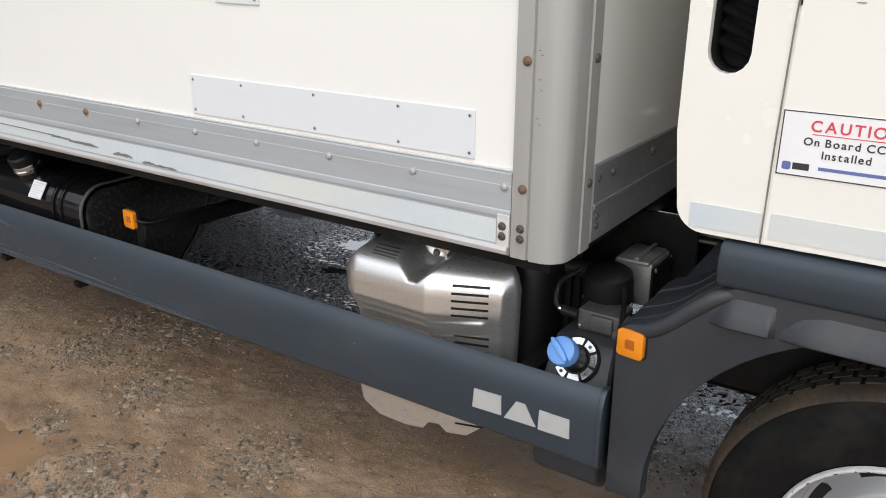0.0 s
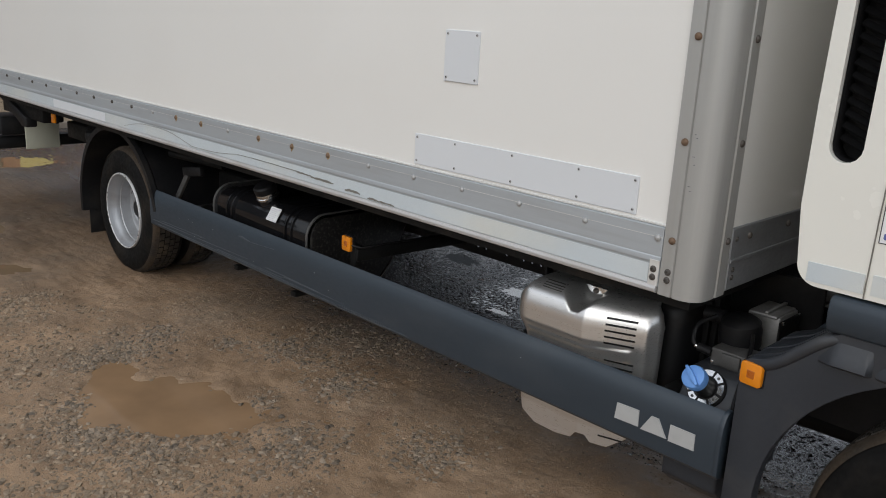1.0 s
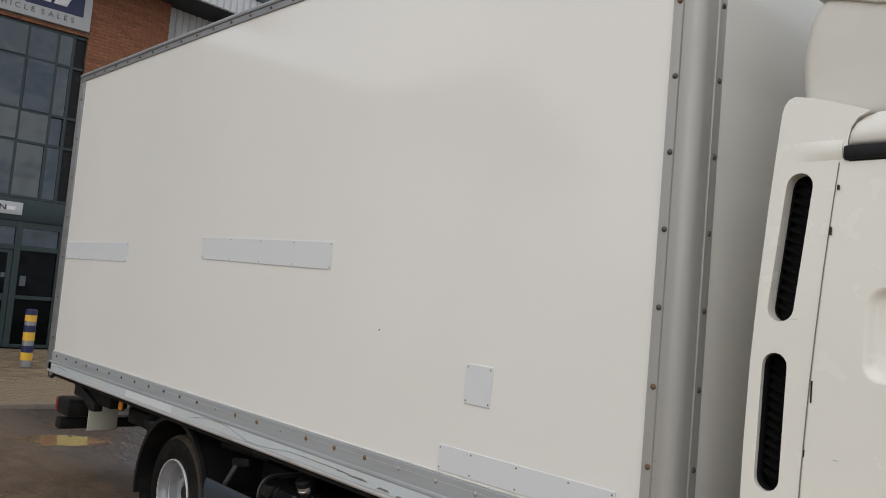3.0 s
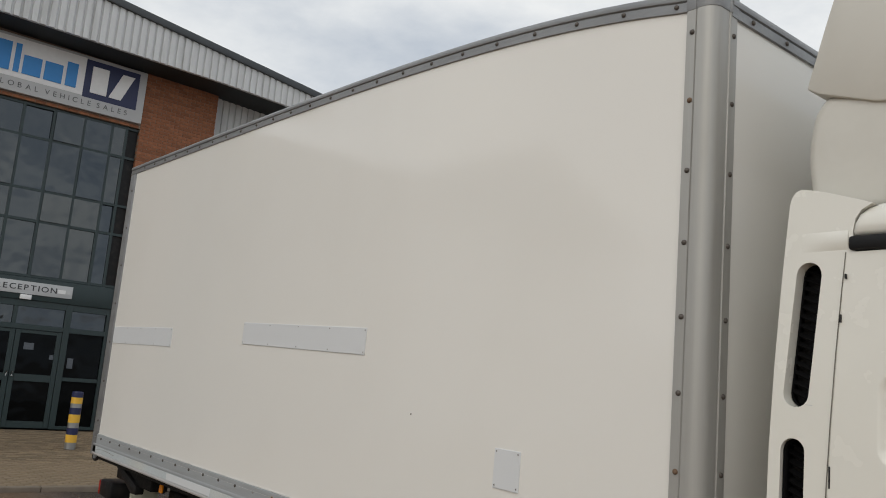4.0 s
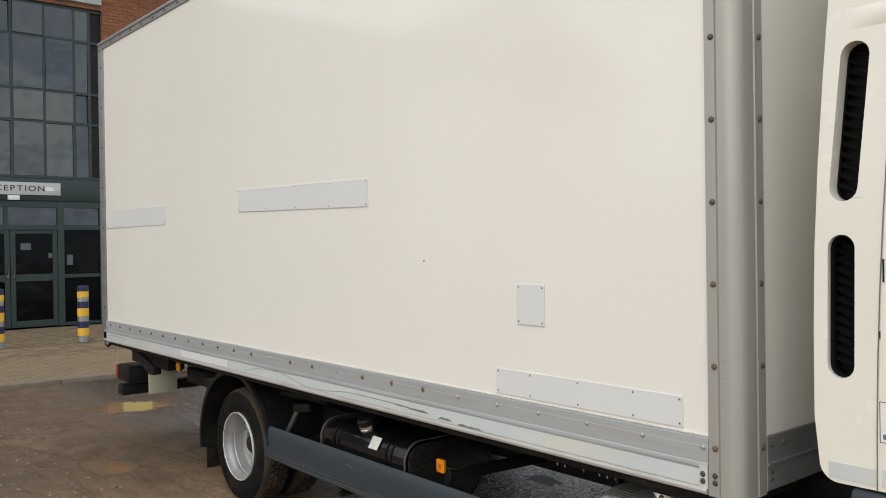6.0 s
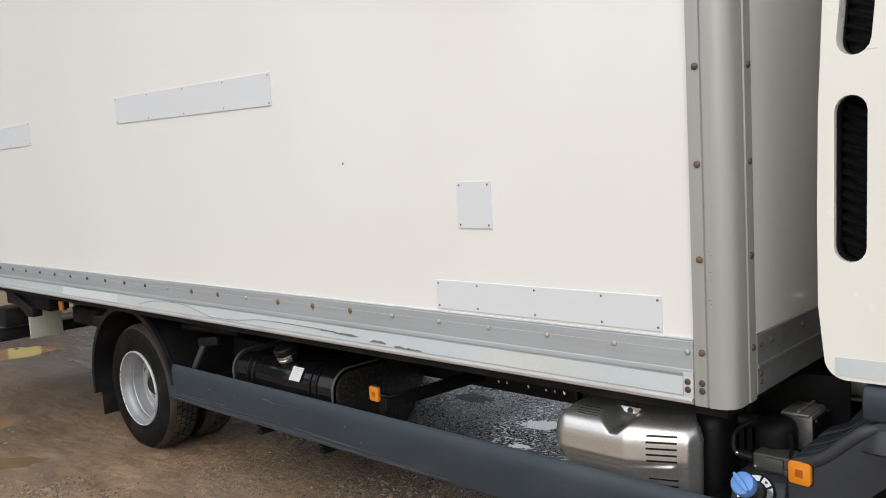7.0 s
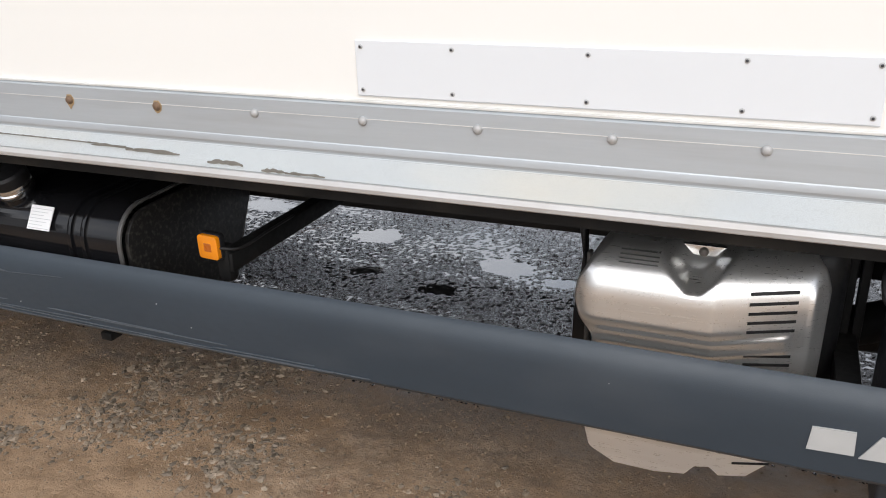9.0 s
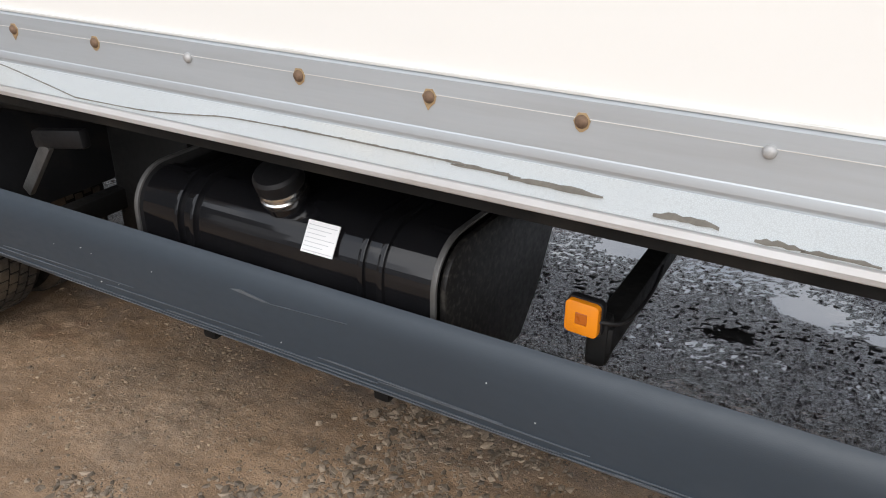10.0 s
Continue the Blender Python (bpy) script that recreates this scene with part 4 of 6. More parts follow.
def hex_mesh(name, r, h, mt):
    me_ob = link_mesh(name, lathe([(r, 0), (r, h * 0.8), (r * 0.85, h), (r * 0.45, h), (r * 0.4, h * 0.6), (r * 0.05, h * 0.6)], 6, Matrix.Rotation(radians(90), 4, "X")), mt, 10)
    me = me_ob.data
    bpy.data.objects.remove(me_ob)
    return me


DARKBOLT = make_mat("dark_bolt_steel", (0.11, 0.10, 0.09), 0.5, metal=0.5, vary=0.25, scale=150, fine=500)
RV = {"rivet": dome_mesh("rivet", 0.0095, 0.008, RIVET), "rust": dome_mesh("rivet_rust", 0.0100, 0.008, RUST), "tarnish": dome_mesh("rivet_tarnish", 0.0100, 0.008, RUSTGREY),
      "screw": dome_mesh("screw", 0.0046, 0.0025, RIVET), "socket": dome_mesh("socket", 0.0024, 0.0009, INK), "washer": dome_mesh("washer", 0.0098, 0.0022, RUSTGREY), "small": hex_mesh("small_bolt", 0.0078, 0.006, DARKBOLT)}


def stud(name, kind, x, y, z, parent, facing="side"):
    ob = new(name, RV[kind])
    ob.parent = parent
    ob.matrix_local = Matrix.Translation((x, y, z)) @ (Matrix.Rotation(radians(90), 4, "Z") if facing == "front" else Matrix())
    return ob


STAIN = make_mat("rust_stain", (0.36, 0.25, 0.13), 0.6, vary=0.2, scale=60)
def rivet_x(i):
    """Rivets sit a quarter of a metre apart, a few of them a little off."""
    return -0.25 * i + {0: -0.006, 1: 0.003, 4: 0.011, 5: 0.010, 6: 0.008, 7: 0.009, 8: 0.005}.get(i, 0.0)


for i in range(25):
    kind = "rust" if i in (6, 7, 8, 10, 11) else "tarnish" if i in (13, 14, 15) or i > 15 else "rivet"
    stud("rivet", kind, rivet_x(i), -0.012, 1.05 if i else 1.0515, body)
    if kind == "rust":
        part("rust_stain", prism(((rivet_x(i) - 0.0125, 1.050), (rivet_x(i) - 0.008, 1.039), (rivet_x(i) - 0.002, 1.034 - 0.006 * (i % 2)), (rivet_x(i) + 0.003, 1.035), (rivet_x(i) + 0.010, 1.041), (rivet_x(i) + 0.013, 1.052), (rivet_x(i) + 0.006, 1.0625), (rivet_x(i) - 0.006, 1.062)), "y", -0.0132, -0.0112), STAIN, body, "rust stain", 0)

# front corner post with its rounded nose
prof = [(0.013, 0.02), (0.013, -0.012), (0.050, -0.012), (0.053, -0.007), (0.056, -0.007), (0.059, -0.014), (0.066, -0.014)]
for i in range(9):
    a = radians(-90 + 90 * i / 8)
    prof.append((0.078 + 0.052 * math.cos(a), 0.040 + 0.053 * math.sin(a)))
prof += [(0.130, 0.082), (0.124, 0.085), (0.124, 0.088), (0.131, 0.092), (0.130, 0.138), (0.112, 0.138), (0.105, 0.05), (0.05, 0.02)]
part("corner_post", prism(prof, "z", 0.896, 3.263), POST, body, "rounded aluminium corner post", 25)
part("corner_cap", prism([((px - 0.07) * 1.05 + 0.07, (py - 0.02) * 1.05 + 0.02) for px, py in prof], "z", 3.263, 3.345, 0.006), ROOFALU, body, "grey corner cap")
for i in range(9):
    z = 1.0525 + 0.2652 * i
    stud("bolt", "rust" if i in (0, 1, 2, 7) else "tarnish", 0.038, -0.012, z, body)
    stud("bolt", "tarnish", 0.130, 0.115, z, body, "front")
for x in (-0.006, 0.036):
    for z in (0.941, 0.964):
        stud("washer", "washer", x, -0.0165 if x < 0 else -0.012, z, body)
        stud("bolt", "small", x, -0.0175 if x < 0 else -0.013, z, body)
for z in (0.941, 0.964, 1.052):
    stud("bolt", "small", 0.130, 0.165, z, body, "front")
for x, z, w in ((0.064, 1.340, 0.005), (0.070, 1.331, 0.004), (0.066, 1.283, 0.006), (0.071, 1.262, 0.003), (0.063, 1.205, 0.007), (0.069, 1.193, 0.004)):
    part("scratch", box(x, x + w, -0.0150, -0.0136, z, z + 0.0012), SCUFF, body, "small scratch", 0)
# rail along the foot and head of the front panel
part("front_rail", box(0.122, 0.132, 0.14, WB - 0.14, 0.905, 1.085, 0.003, 1), ROOFALU, body, "grey foot rail of the front panel")
part("front_rail_rib", box(0.132, 0.137, 0.14, WB - 0.14, 0.985, 0.998, 0.002, 1), ROOFALU, body)
part("head_rail", prism(((0.122, 3.248), (0.133, 3.250), (0.133, 3.286), (0.129, 3.290), (0.137, 3.294), (0.139, 3.304), (0.134, 3.320), (0.122, 3.332), (0.09, 3.336), (0.09, 3.248)), "y", 0.10, WB - 0.10), ROOFALU, body, "grey head rail of the front panel")
for i in range(9):
    stud("rivet", "tarnish", 0.134, 0.24 + 0.25 * i, 3.270, body, "front")
    stud("rivet", "tarnish", 0.132, 0.24 + 0.25 * i, 1.052, body, "front")

# bowed roof rail with rivets
bm = bmesh.new()
rows = []
for i in range(41):
    x = 0.014 + (XR - 0.044) * (i / 40) ** 1.3
    z = roof_z(x)
    rows.append([bm.verts.new((x, y, z + dz)) for y, dz in ((0.0, -0.042), (-0.010, -0.040), (-0.010, -0.004), (-0.0065, 0.0), (-0.014, 0.004), (-0.0165, 0.014), (-0.012, 0.028), (0.0, 0.038), (0.02, 0.042), (0.05, 0.042), (0.05, -0.02))])
for a, b in zip(rows, rows[1:]):
    for k in range(11):
        bm.faces.new((a[k], b[k], b[(k + 1) % 11], a[(k + 1) % 11]))
bm.faces.new(rows[0])
bm.faces.new(rows[-1][::-1])
part("roof_rail", bm, ROOFALU, body, "grey aluminium roof rail")
for i in range(24):
    x = -0.037 - 0.2545 * i
    stud("rivet", "tarnish", x, -0.010, roof_z(x) - 0.017, body)
# rear corner post and doors' edge
part("rear_post", box(XR - 0.03, XR + 0.105, -0.012, 0.06, 0.895, roof_z(XR) - 0.044, 0.006), ROOFALU, body, "grey rear corner post")
part("rear_frame", box(XR - 0.04, XR + 0.01, 0.02, WB - 0.02, 0.85, 0.93, 0.006), ALU, body)
for i in range(7):
    stud("rivet", "tarnish", XR + 0.07, -0.012, 1.2 + 0.36 * i, body)


def plate(x0, x1, z0, z1, cols, turn=0.0, at=()):
    """A screwed-on patch of sheet metal with screws along both long edges."""
    cx, cz = (x0 + x1) / 2, (z0 + z1) / 2
    m = Matrix.Translation((cx, 0, cz)) @ Matrix.Rotation(radians(turn), 4, "Y")
    part("patch_plate", box(x0 - cx, x1 - cx, -0.0045, 0.002, z0 - cz, z1 - cz, 0.001, 1, m=m), PATCH, body, "pale blue-white screwed-on patch plate", 0)
    # Thin grey strip painted as the shadow line under the plate.
    part("plate_edge", box(x0 - cx, x1 - cx, -0.0042, 0.001, z0 - cz - 0.001, z0 - cz, m=m), SIGNGREY, body, "grey line for the plate's lower shadow", 0)
    for i in range(cols):
        for z in (z0 + 0.012, z1 - 0.012):
            f = at[i] if at else i / (cols - 1)
            x = x0 + 0.012 + (x1 - x0 - 0.024) * f
            p = m @ Vector((x - cx, -0.0045, z - cz))
            stud("screw", "screw", p.x, p.y, p.z, body)
            stud("screw_socket", "socket", p.x, p.y - 0.0022, p.z, body)


plate(-0.999, -0.088, 1.099, 1.2045, 5, 0.0, (0, 0.21, 0.493, 0.783, 1))
plate(-0.872, -0.717, 1.3955, 1.559, 2, 0.4)
plate(-3.42, -1.938, 1.938, 2.082, 5, 1.2)
plate(-6.115, -4.69, 1.910, 2.059, 5, 0.2)
part("mark", box(-1.49, -1.482, -0.002, 0.001, 1.645, 1.653), CRACK, body, "tiny dark mark", 0)
part("underside", box(XR + 0.05, 0.09, 0.03, WB - 0.03, 0.86, 0.899), CHASSIS, body, "dark underside of the body")
for i in range(15):
    x = -0.2 - 0.42 * i
    part("floor_bearer", box(x - 0.03, x + 0.03, 0.30, WB - 0.30, 0.79, 0.86), CHASSIS, body, smooth=0)

# chassis
for y in (0.79, 1.64):
    bm = bmesh.new()
    edges = []
    loops = [[(-5.9, 0.535), (1.9, 0.535), (1.9, 0.76), (-5.9, 0.76)]]
    for x in (-1.40, -1.349, -1.222, -1.121, -1.072, -1.021):
        loops.append([(x + 0.009 * math.cos(a * math.pi / 6), 0.575 + 0.009 * math.sin(a * math.pi / 6)) for a in range(12)])
    for loop in loops:
        vs = [bm.verts.new((px, y, pz)) for px, pz in loop]
        edges += [bm.edges.new((vs[k], vs[(k + 1) % len(vs)])) for k in range(len(vs))]
    bmesh.ops.triangle_fill(bm, use_beauty=True, use_dissolve=False, edges=edges, normal=(0, -1, 0))
    res = bmesh.ops.extrude_face_region(bm, geom=bm.faces[:])
    for v in res["geom"]:
        if isinstance(v, bmesh.types.BMVert):
            v.co.y += 0.008
    rail = part("chassis_rail", bm, CHASSIS, lorry, "black steel chassis rail with bolt holes", 0)
    part("flange", box(-5.9, 1.9, y + 0.009, y + 0.07, 0.535, 0.543), CHASSIS, rail, smooth=0)
    part("flange", box(-5.9, 1.9, y + 0.009, y + 0.07, 0.752, 0.76), CHASSIS, rail, smooth=0)
for x in (-5.4, -4.4, -3.0, -1.95, -0.2, 0.9):
    part("crossmember", box(x - 0.05, x + 0.05, 0.86, 1.64, 0.60, 0.74, 0.01), CHASSIS, lorry)
part("prop_shaft", tube([(-3.6, 1.25, 0.50), (0.4, 1.25, 0.58)], 0.05, 16), CHASSIS, lorry)
part("rear_axle", tube([(-3.74, 0.5, 0.385), (-3.74, 2.0, 0.385)], 0.085, 18), CHASSIS, lorry)
part("diff_housing", lathe([(0.05, -0.19), (0.17, -0.1), (0.19, 0), (0.17, 0.1), (0.05, 0.19)], 20, pose(-3.74, 1.25, 0.385, 90, 0, 0)), CHASSIS, lorry)
for y in (0.83, 1.60):
    part("leaf_spring", tube(curve_path([(-4.4, y, 0.55), (-4.1, y, 0.47), (-3.74, y, 0.45), (-3.4, y, 0.47), (-3.05, y, 0.55)]), 0.04, 8), CHASSIS, lorry)
part("front_axle", tube([(0.83, 0.3, 0.36), (0.83, 2.2, 0.36)], 0.07, 14), CHASSIS, lorry)
# Engine stand-in reaches low to keep light off the ground below.
part("engine_block", box(0.22, 1.7, 1.02, 1.65, 0.31, 0.93, 0.05), BLACK, lorry, "plain black engine and gearbox block, hung low to darken the ground")

# silencer with stainless shield
silencer = part("silencer", box(-0.56, -0.058, 0.30, 0.76, 0.255, 0.775, 0.06, 4), BLACK, lorry, "black silencer box behind a stainless shield")


def ramp(v, a, b):
    t = min(1.0, max(0.0, (v - a) / (b - a)))
    return t * t * (3 - 2 * t)


def shield_y(x, z):
    """Depth of the pressed shield: a proud rear half, a forward half that falls back, a rolled top with a notch, a tongue and an edge rib."""
    f = min(1.0, max(0.0, (x + 0.31) / 0.21))
    step = ramp(0.632 - z, 0.0, 0.060) * 0.028 * (1 - f)
    roll = 0.10 - math.sqrt(max(0.0002, 0.01 - max(0.0, z - 0.674) ** 2))
    notch = 0.075 * ramp(z - 0.704 - 1.0 * max(0.0, abs(x + 0.352) - 0.014), 0.0, 0.022)
    low = 0.560 + 0.10 * max(0.0, x + 0.30)
    tongue = 0.006 * ramp(z, low - 0.006, low + 0.002) * ramp(low + 0.044 - z, 0.0, 0.008) * ramp(-0.156 - x, 0.0, 0.016) * ramp(x + 0.56, 0.0, 0.03)
    rib = 0.006 * math.exp(-((x + 0.124) / 0.007) ** 2) * ramp(0.725 - z, 0.0, 0.03)
    return 0.118 + 0.092 * f + step + roll + notch - tongue - rib + 14 * max(0.0, x + 0.14) ** 2 + 9 * max(0.0, -0.54 - x) ** 2


def shield_left(z):
    return float(np.interp(z, (0.24, 0.285, 0.34, 0.45, 0.565, 0.60, 0.655, 0.70, 0.742, 0.772), (-0.50, -0.55, -0.565, -0.558, -0.552, -0.575, -0.594, -0.588, -0.560, -0.53)))


def shield_right(z):
    return float(np.interp(z, (0.24, 0.30, 0.34, 0.54, 0.70, 0.738, 0.772), (-0.19, -0.13, -0.103, -0.098, -0.096, -0.108, -0.135)))


def shield_foot(x):
    return float(np.interp(x, (-0.575, -0.555, -0.49, -0.40, -0.335, -0.315, -0.285, -0.265, -0.21, -0.15, -0.10), (0.34, 0.285, 0.25, 0.248, 0.258, 0.284, 0.284, 0.262, 0.262, 0.31, 0.36)))


bm = bmesh.new()
nu, nv = 96, 100
rows = []
for j in range(nv + 1):
    z0 = 0.24 + (0.772 - 0.24) * j / nv
    row = []
    for i in range(nu + 1):
        x = shield_left(z0) + (shield_right(z0) - shield_left(z0)) * i / nu
        z = max(z0, shield_foot(x))
        row.append((x, shield_y(x, z), z))
    back = 0.34
    rows.append([(row[0][0] + 0.004, back, row[0][2])] + row + [(row[-1][0] + 0.001, row[-1][1] + 0.014, row[-1][2])])
rows.append([(x, 0.50, 0.776) for x, y, z in rows[-1]])
grid = [[bm.verts.new(p) for p in row] for row in rows]
for a, b in zip(grid, grid[1:]):
    for k in range(len(a) - 1):
        bm.faces.new((a[k], a[k + 1], b[k + 1], b[k]))
bmesh.ops.remove_doubles(bm, verts=bm.verts[:], dist=0.0004)
part("heat_shield", bm, STEEL, silencer, "brushed stainless shield with a rolled, notched top", 60)

part("silencer_bracket", prism(((-0.626, 0.775), (-0.613, 0.683), (-0.623, 0.603), (-0.632, 0.535), (-0.634, 0.40), (-0.590, 0.40), (-0.600, 0.57), (-0.606, 0.67), (-0.610, 0.775)), "y", 0.30, 0.34, 0.004), BLACK, silencer, "black hanger at the silencer's end")
part("end_flange", box(-0.601, -0.590, 0.285, 0.31, 0.40, 0.70, 0.003, 1), GREYMETAL, silencer, "grey edge of the silencer's end plate")
part("clamp", box(-0.606, -0.586, 0.278, 0.286, 0.524, 0.538, 0.003, 1), CAST, silencer, "small bright clamp")


def pressed(name, x0, x1, z0, z1, depth, mt, label):
    """A strip that follows the shield's face."""
    bm = bmesh.new()
    rows = []
    for i in range(9):
        x = x0 + (x1 - x0) * i / 8
        rows.append([bm.verts.new((x, shield_y(x, z) - d, z)) for z, d in ((z0, -0.004), (z0 + 0.2 * (z1 - z0), depth), (z1 - 0.2 * (z1 - z0), depth), (z1, -0.004))])
    for a, b in zip(rows, rows[1:]):
        for k in range(4):
            bm.faces.new((a[k], b[k], b[(k + 1) % 4], a[(k + 1) % 4]))
    bm.faces.new(rows[0])
    bm.faces.new(rows[-1][::-1])
    part(name, bm, mt, silencer, label)


for i in range(5):
    z = 0.7105 - 0.0205 * i
    pressed("slot", -0.244, -0.155, z - 0.0047, z + 0.0047, 0.0015, BLACK, "dark louvre slot")
for i in range(3):
    z = 0.5645 - 0.0205 * i
    pressed("slot", -0.244, -0.155, z - 0.0047, z + 0.0047, 0.0015, BLACK, "dark louvre slot")
pressed("slot", -0.24, -0.165, 0.292, 0.300, 0.0015, BLACK, "dark louvre slot")
for i in range(4):
    z = 0.7475 + 0.006 * i
    pressed("slot", -0.505, -0.425, z - 0.0012, z + 0.0012, 0.0012, GREYMETAL, "thin pressed line")
part("bracket", prism(((-0.388, 0.772), (-0.300, 0.772), (-0.330, 0.740), (-0.344, 0.735), (-0.358, 0.740)), "y", 0.228, 0.236, 0.003), SHINY, silencer, "bright triangular bracket")
stud("bolt", "tarnish", -0.345, 0.228, 0.758, silencer)
part("exhaust_pipe", tube(curve_path([(-0.1, 0.55, 0.45), (0.1, 0.6, 0.5), (0.3, 0.7, 0.6)]), 0.05, 14), CHASSIS, silencer)

# fuel tank
def tank_outline(grow, r):
    """Rounded section with the lower inner corner cut off."""
    pts = []
    for y, z in round_rect(0.110 - grow, 0.70 + grow, 0.325 - grow, 0.718 + grow, r, 14):
        lim = 0.50 + grow + 0.20 * (z - 0.325 + grow) / 0.20
        pts.append((min(y, lim), z))
    return pts


tank = part("fuel_tank", prism(tank_outline(0, 0.100), "x", -2.62, -1.80, 0.008), TANK, lorry, "glossy black fuel tank with straps")
part("end_plate", prism(tank_outline(-0.013, 0.088), "x", -1.802, -1.788, 0.004), TANKEND, tank, "grimy mud-splashed tank end")
part("end_plate", prism(tank_outline(-0.013, 0.088), "x", -2.632, -2.618, 0.004), TANKEND, tank)
part("seam", prism(tank_outline(0.005, 0.104), "x", -1.812, -1.800, 0.002), GREYMETAL, tank, "grey worn end seam")
part("seam", prism(tank_outline(0.005, 0.104), "x", -2.622, -2.610, 0.002), GREYMETAL, tank)
for x in (-2.485, -2.437, -1.975, -1.928):
    part("strap", prism(tank_outline(0.008, 0.107), "x", x - 0.0065, x + 0.0065, 0.003), TANK, tank, "black steel strap")
neck = part("filler_neck", lathe([(0.052, -0.05), (0.050, 0.02), (0.046, 0.05)], 28, pose(-2.212, 0.188, 0.690, 22, 0, 0)), TANK, tank, "black filler neck")
part("collar", lathe([(0.053, 0.036), (0.055, 0.040), (0.055, 0.050), (0.051, 0.053), (0.051, 0.060), (0.054, 0.063), (0.053, 0.069), (0.046, 0.070)], 28, pose(-2.212, 0.188, 0.690, 22, 0, 0)), SHINY, neck, "bright steel collar")
part("filler_cap", lathe([(0.052, 0.068), (0.054, 0.075), (0.054, 0.098), (0.048, 0.106), (0.02, 0.108)], 28, pose(-2.212, 0.188, 0.690, 22, 0, 0)), BLACK, neck, "black ribbed filler cap")
lab = part("tank_label", box(-0.040, 0.040, -0.0015, 0.0015, -0.034, 0.034, m=pose(-2.079, 0.1175, 0.6745, -32, 0, 0)), PAPER, tank, "white printed label", 0)
for i in range(7):
    part("print_line", box(-0.036, 0.036 - 0.012 * (i % 3), -0.0022, -0.001, 0.024 - 0.009 * i, 0.0255 - 0.009 * i, m=pose(-2.079, 0.1175, 0.6745, -32, 0, 0)), SIGNGREY, lab, "grey line of print", 0)
for x in (-2.47, -1.96):
    part("bracket_foot", box(x - 0.020, x + 0.020, 0.14, 0.6, 0.298, 0.325, 0.006), CHASSIS, tank)

# side guard, slightly bowed, with rounded edges
prof = [(0.080, 0.388), (0.060, 0.392), (0.050, 0.404), (0.047, 0.47), (0.0485, 0.53), (0.053, 0.556), (0.061, 0.576), (0.068, 0.586), (0.077, 0.593), (0.077, 0.586), (0.070, 0.581), (0.062, 0.570), (0.056, 0.54), (0.056, 0.41), (0.064, 0.400), (0.080, 0.396)]
guard = part("side_guard", prism(prof, "x", -3.22, 0.215), SLATE, lorry, "slate grey plastic side guard", 30)
part("end_cap", prism([(p[0] - 0.001, p[1]) for p in prof[:9]] + [(0.10, 0.593), (0.10, 0.388)], "x", 0.213, 0.229, 0.003), SLATE, guard, "end cap of the guard")
part("side_guard", prism([(WB - p[0], p[1] + 0.095) for p in prof], "x", -3.22, 0.215), SLATE, lorry, "slate grey plastic side guard on the far side", 30)
for x in (-3.0, -0.04):
    part("guard_bracket", box(x - 0.025, x + 0.025, 0.07, 0.5, 0.46, 0.52, 0.005), CHASSIS, guard)
for pts in (((-0.111, 0.453), (-0.106, 0.505), (-0.030, 0.508), (-0.028, 0.456)), ((-0.020, 0.453), (0.012, 0.507), (0.036, 0.507), (0.067, 0.456)), ((0.073, 0.453), (0.075, 0.505), (0.153, 0.505), (0.155, 0.455))):
    part("maker_mark", prism(pts, "y", 0.0445, 0.0482), LETTER, guard, "pale grey maker's mark block", 0)
for x0, x1, z0, z1 in ((-2.28, -2.17, 0.537, 0.530), (-2.17, -1.97, 0.530, 0.541), (-2.7, -2.2, 0.432, 0.440), (-2.5, -1.9, 0.420, 0.424), (-1.9, -1.45, 0.430, 0.428), (-3.1, -2.6, 0.44, 0.45), (-1.5, -1.2, 0.415, 0.418), (-3.15, -2.3, 0.412, 0.414), (-2.9, -1.75, 0.405, 0.407), (-2.3, -1.5, 0.416, 0.412),
                       (-1.8, -1.15, 0.406, 0.408), (-3.2, -2.75, 0.428, 0.434), (-2.05, -1.62, 0.437, 0.432), (-1.42, -1.05, 0.409, 0.411)):
    w = 0.006 if z0 == 0.537 else 0.0018
    part("scuff", prism(((x0, z0 - 0.0005), (x0 + 0.03, z0 + w), (x1, z1 + 0.0004), (x1 - 0.02, z1 - 0.001)), "y", 0.0462, 0.049), SCUFF, guard, "pale scuff mark", 0)


bm = bmesh.new()
for k in range(10):
    sx, sz, w = rng.uniform(-3.0, 0.18), rng.uniform(0.43, 0.52), rng.uniform(0.0005, 0.0012)
    box(sx - w, sx + w * rng.uniform(0.8, 2.0), 0.0455, 0.0490, sz - w, sz + w, bm=bm)
part("stone_chips", bm, LETTER, guard, "tiny pale stone chips in the plastic", 0)


def marker(x, y, z, turn=0):
    m = pose(x, y, z, 0, 0, turn)
    lamp = part("marker_lamp", prism(round_rect(-0.034, 0.034, -0.034, 0.034, 0.010), "y", -0.008, 0.008, 0.003), BLACK, lorry, "square amber side marker lamp")
    part("lens", prism(round_rect(-0.031, 0.031, -0.031, 0.031, 0.009), "y", -0.020, -0.006, 0.004), AMBER, lamp, "amber ribbed lens")
    part("core", box(-0.011, 0.011, -0.0215, -0.019, -0.011, 0.011, 0.001, 1), AMBERDARK, lamp, "darker square core")
    lamp.matrix_local = m
    return lamp


marker(0.282, 0.066, 0.735, -8)
marker(-1.502, 0.112, 0.671, -5)
marker(-4.76, 0.12, 0.80, 0)
part("marker_bracket", box(-0.023, 0.023, 0, 0.70, -0.026, 0.026, 0.006, m=pose(-1.475, 0.115, 0.625, -2.5, 0, 2)), CHASSIS, lorry, "black steel arm to the chassis")
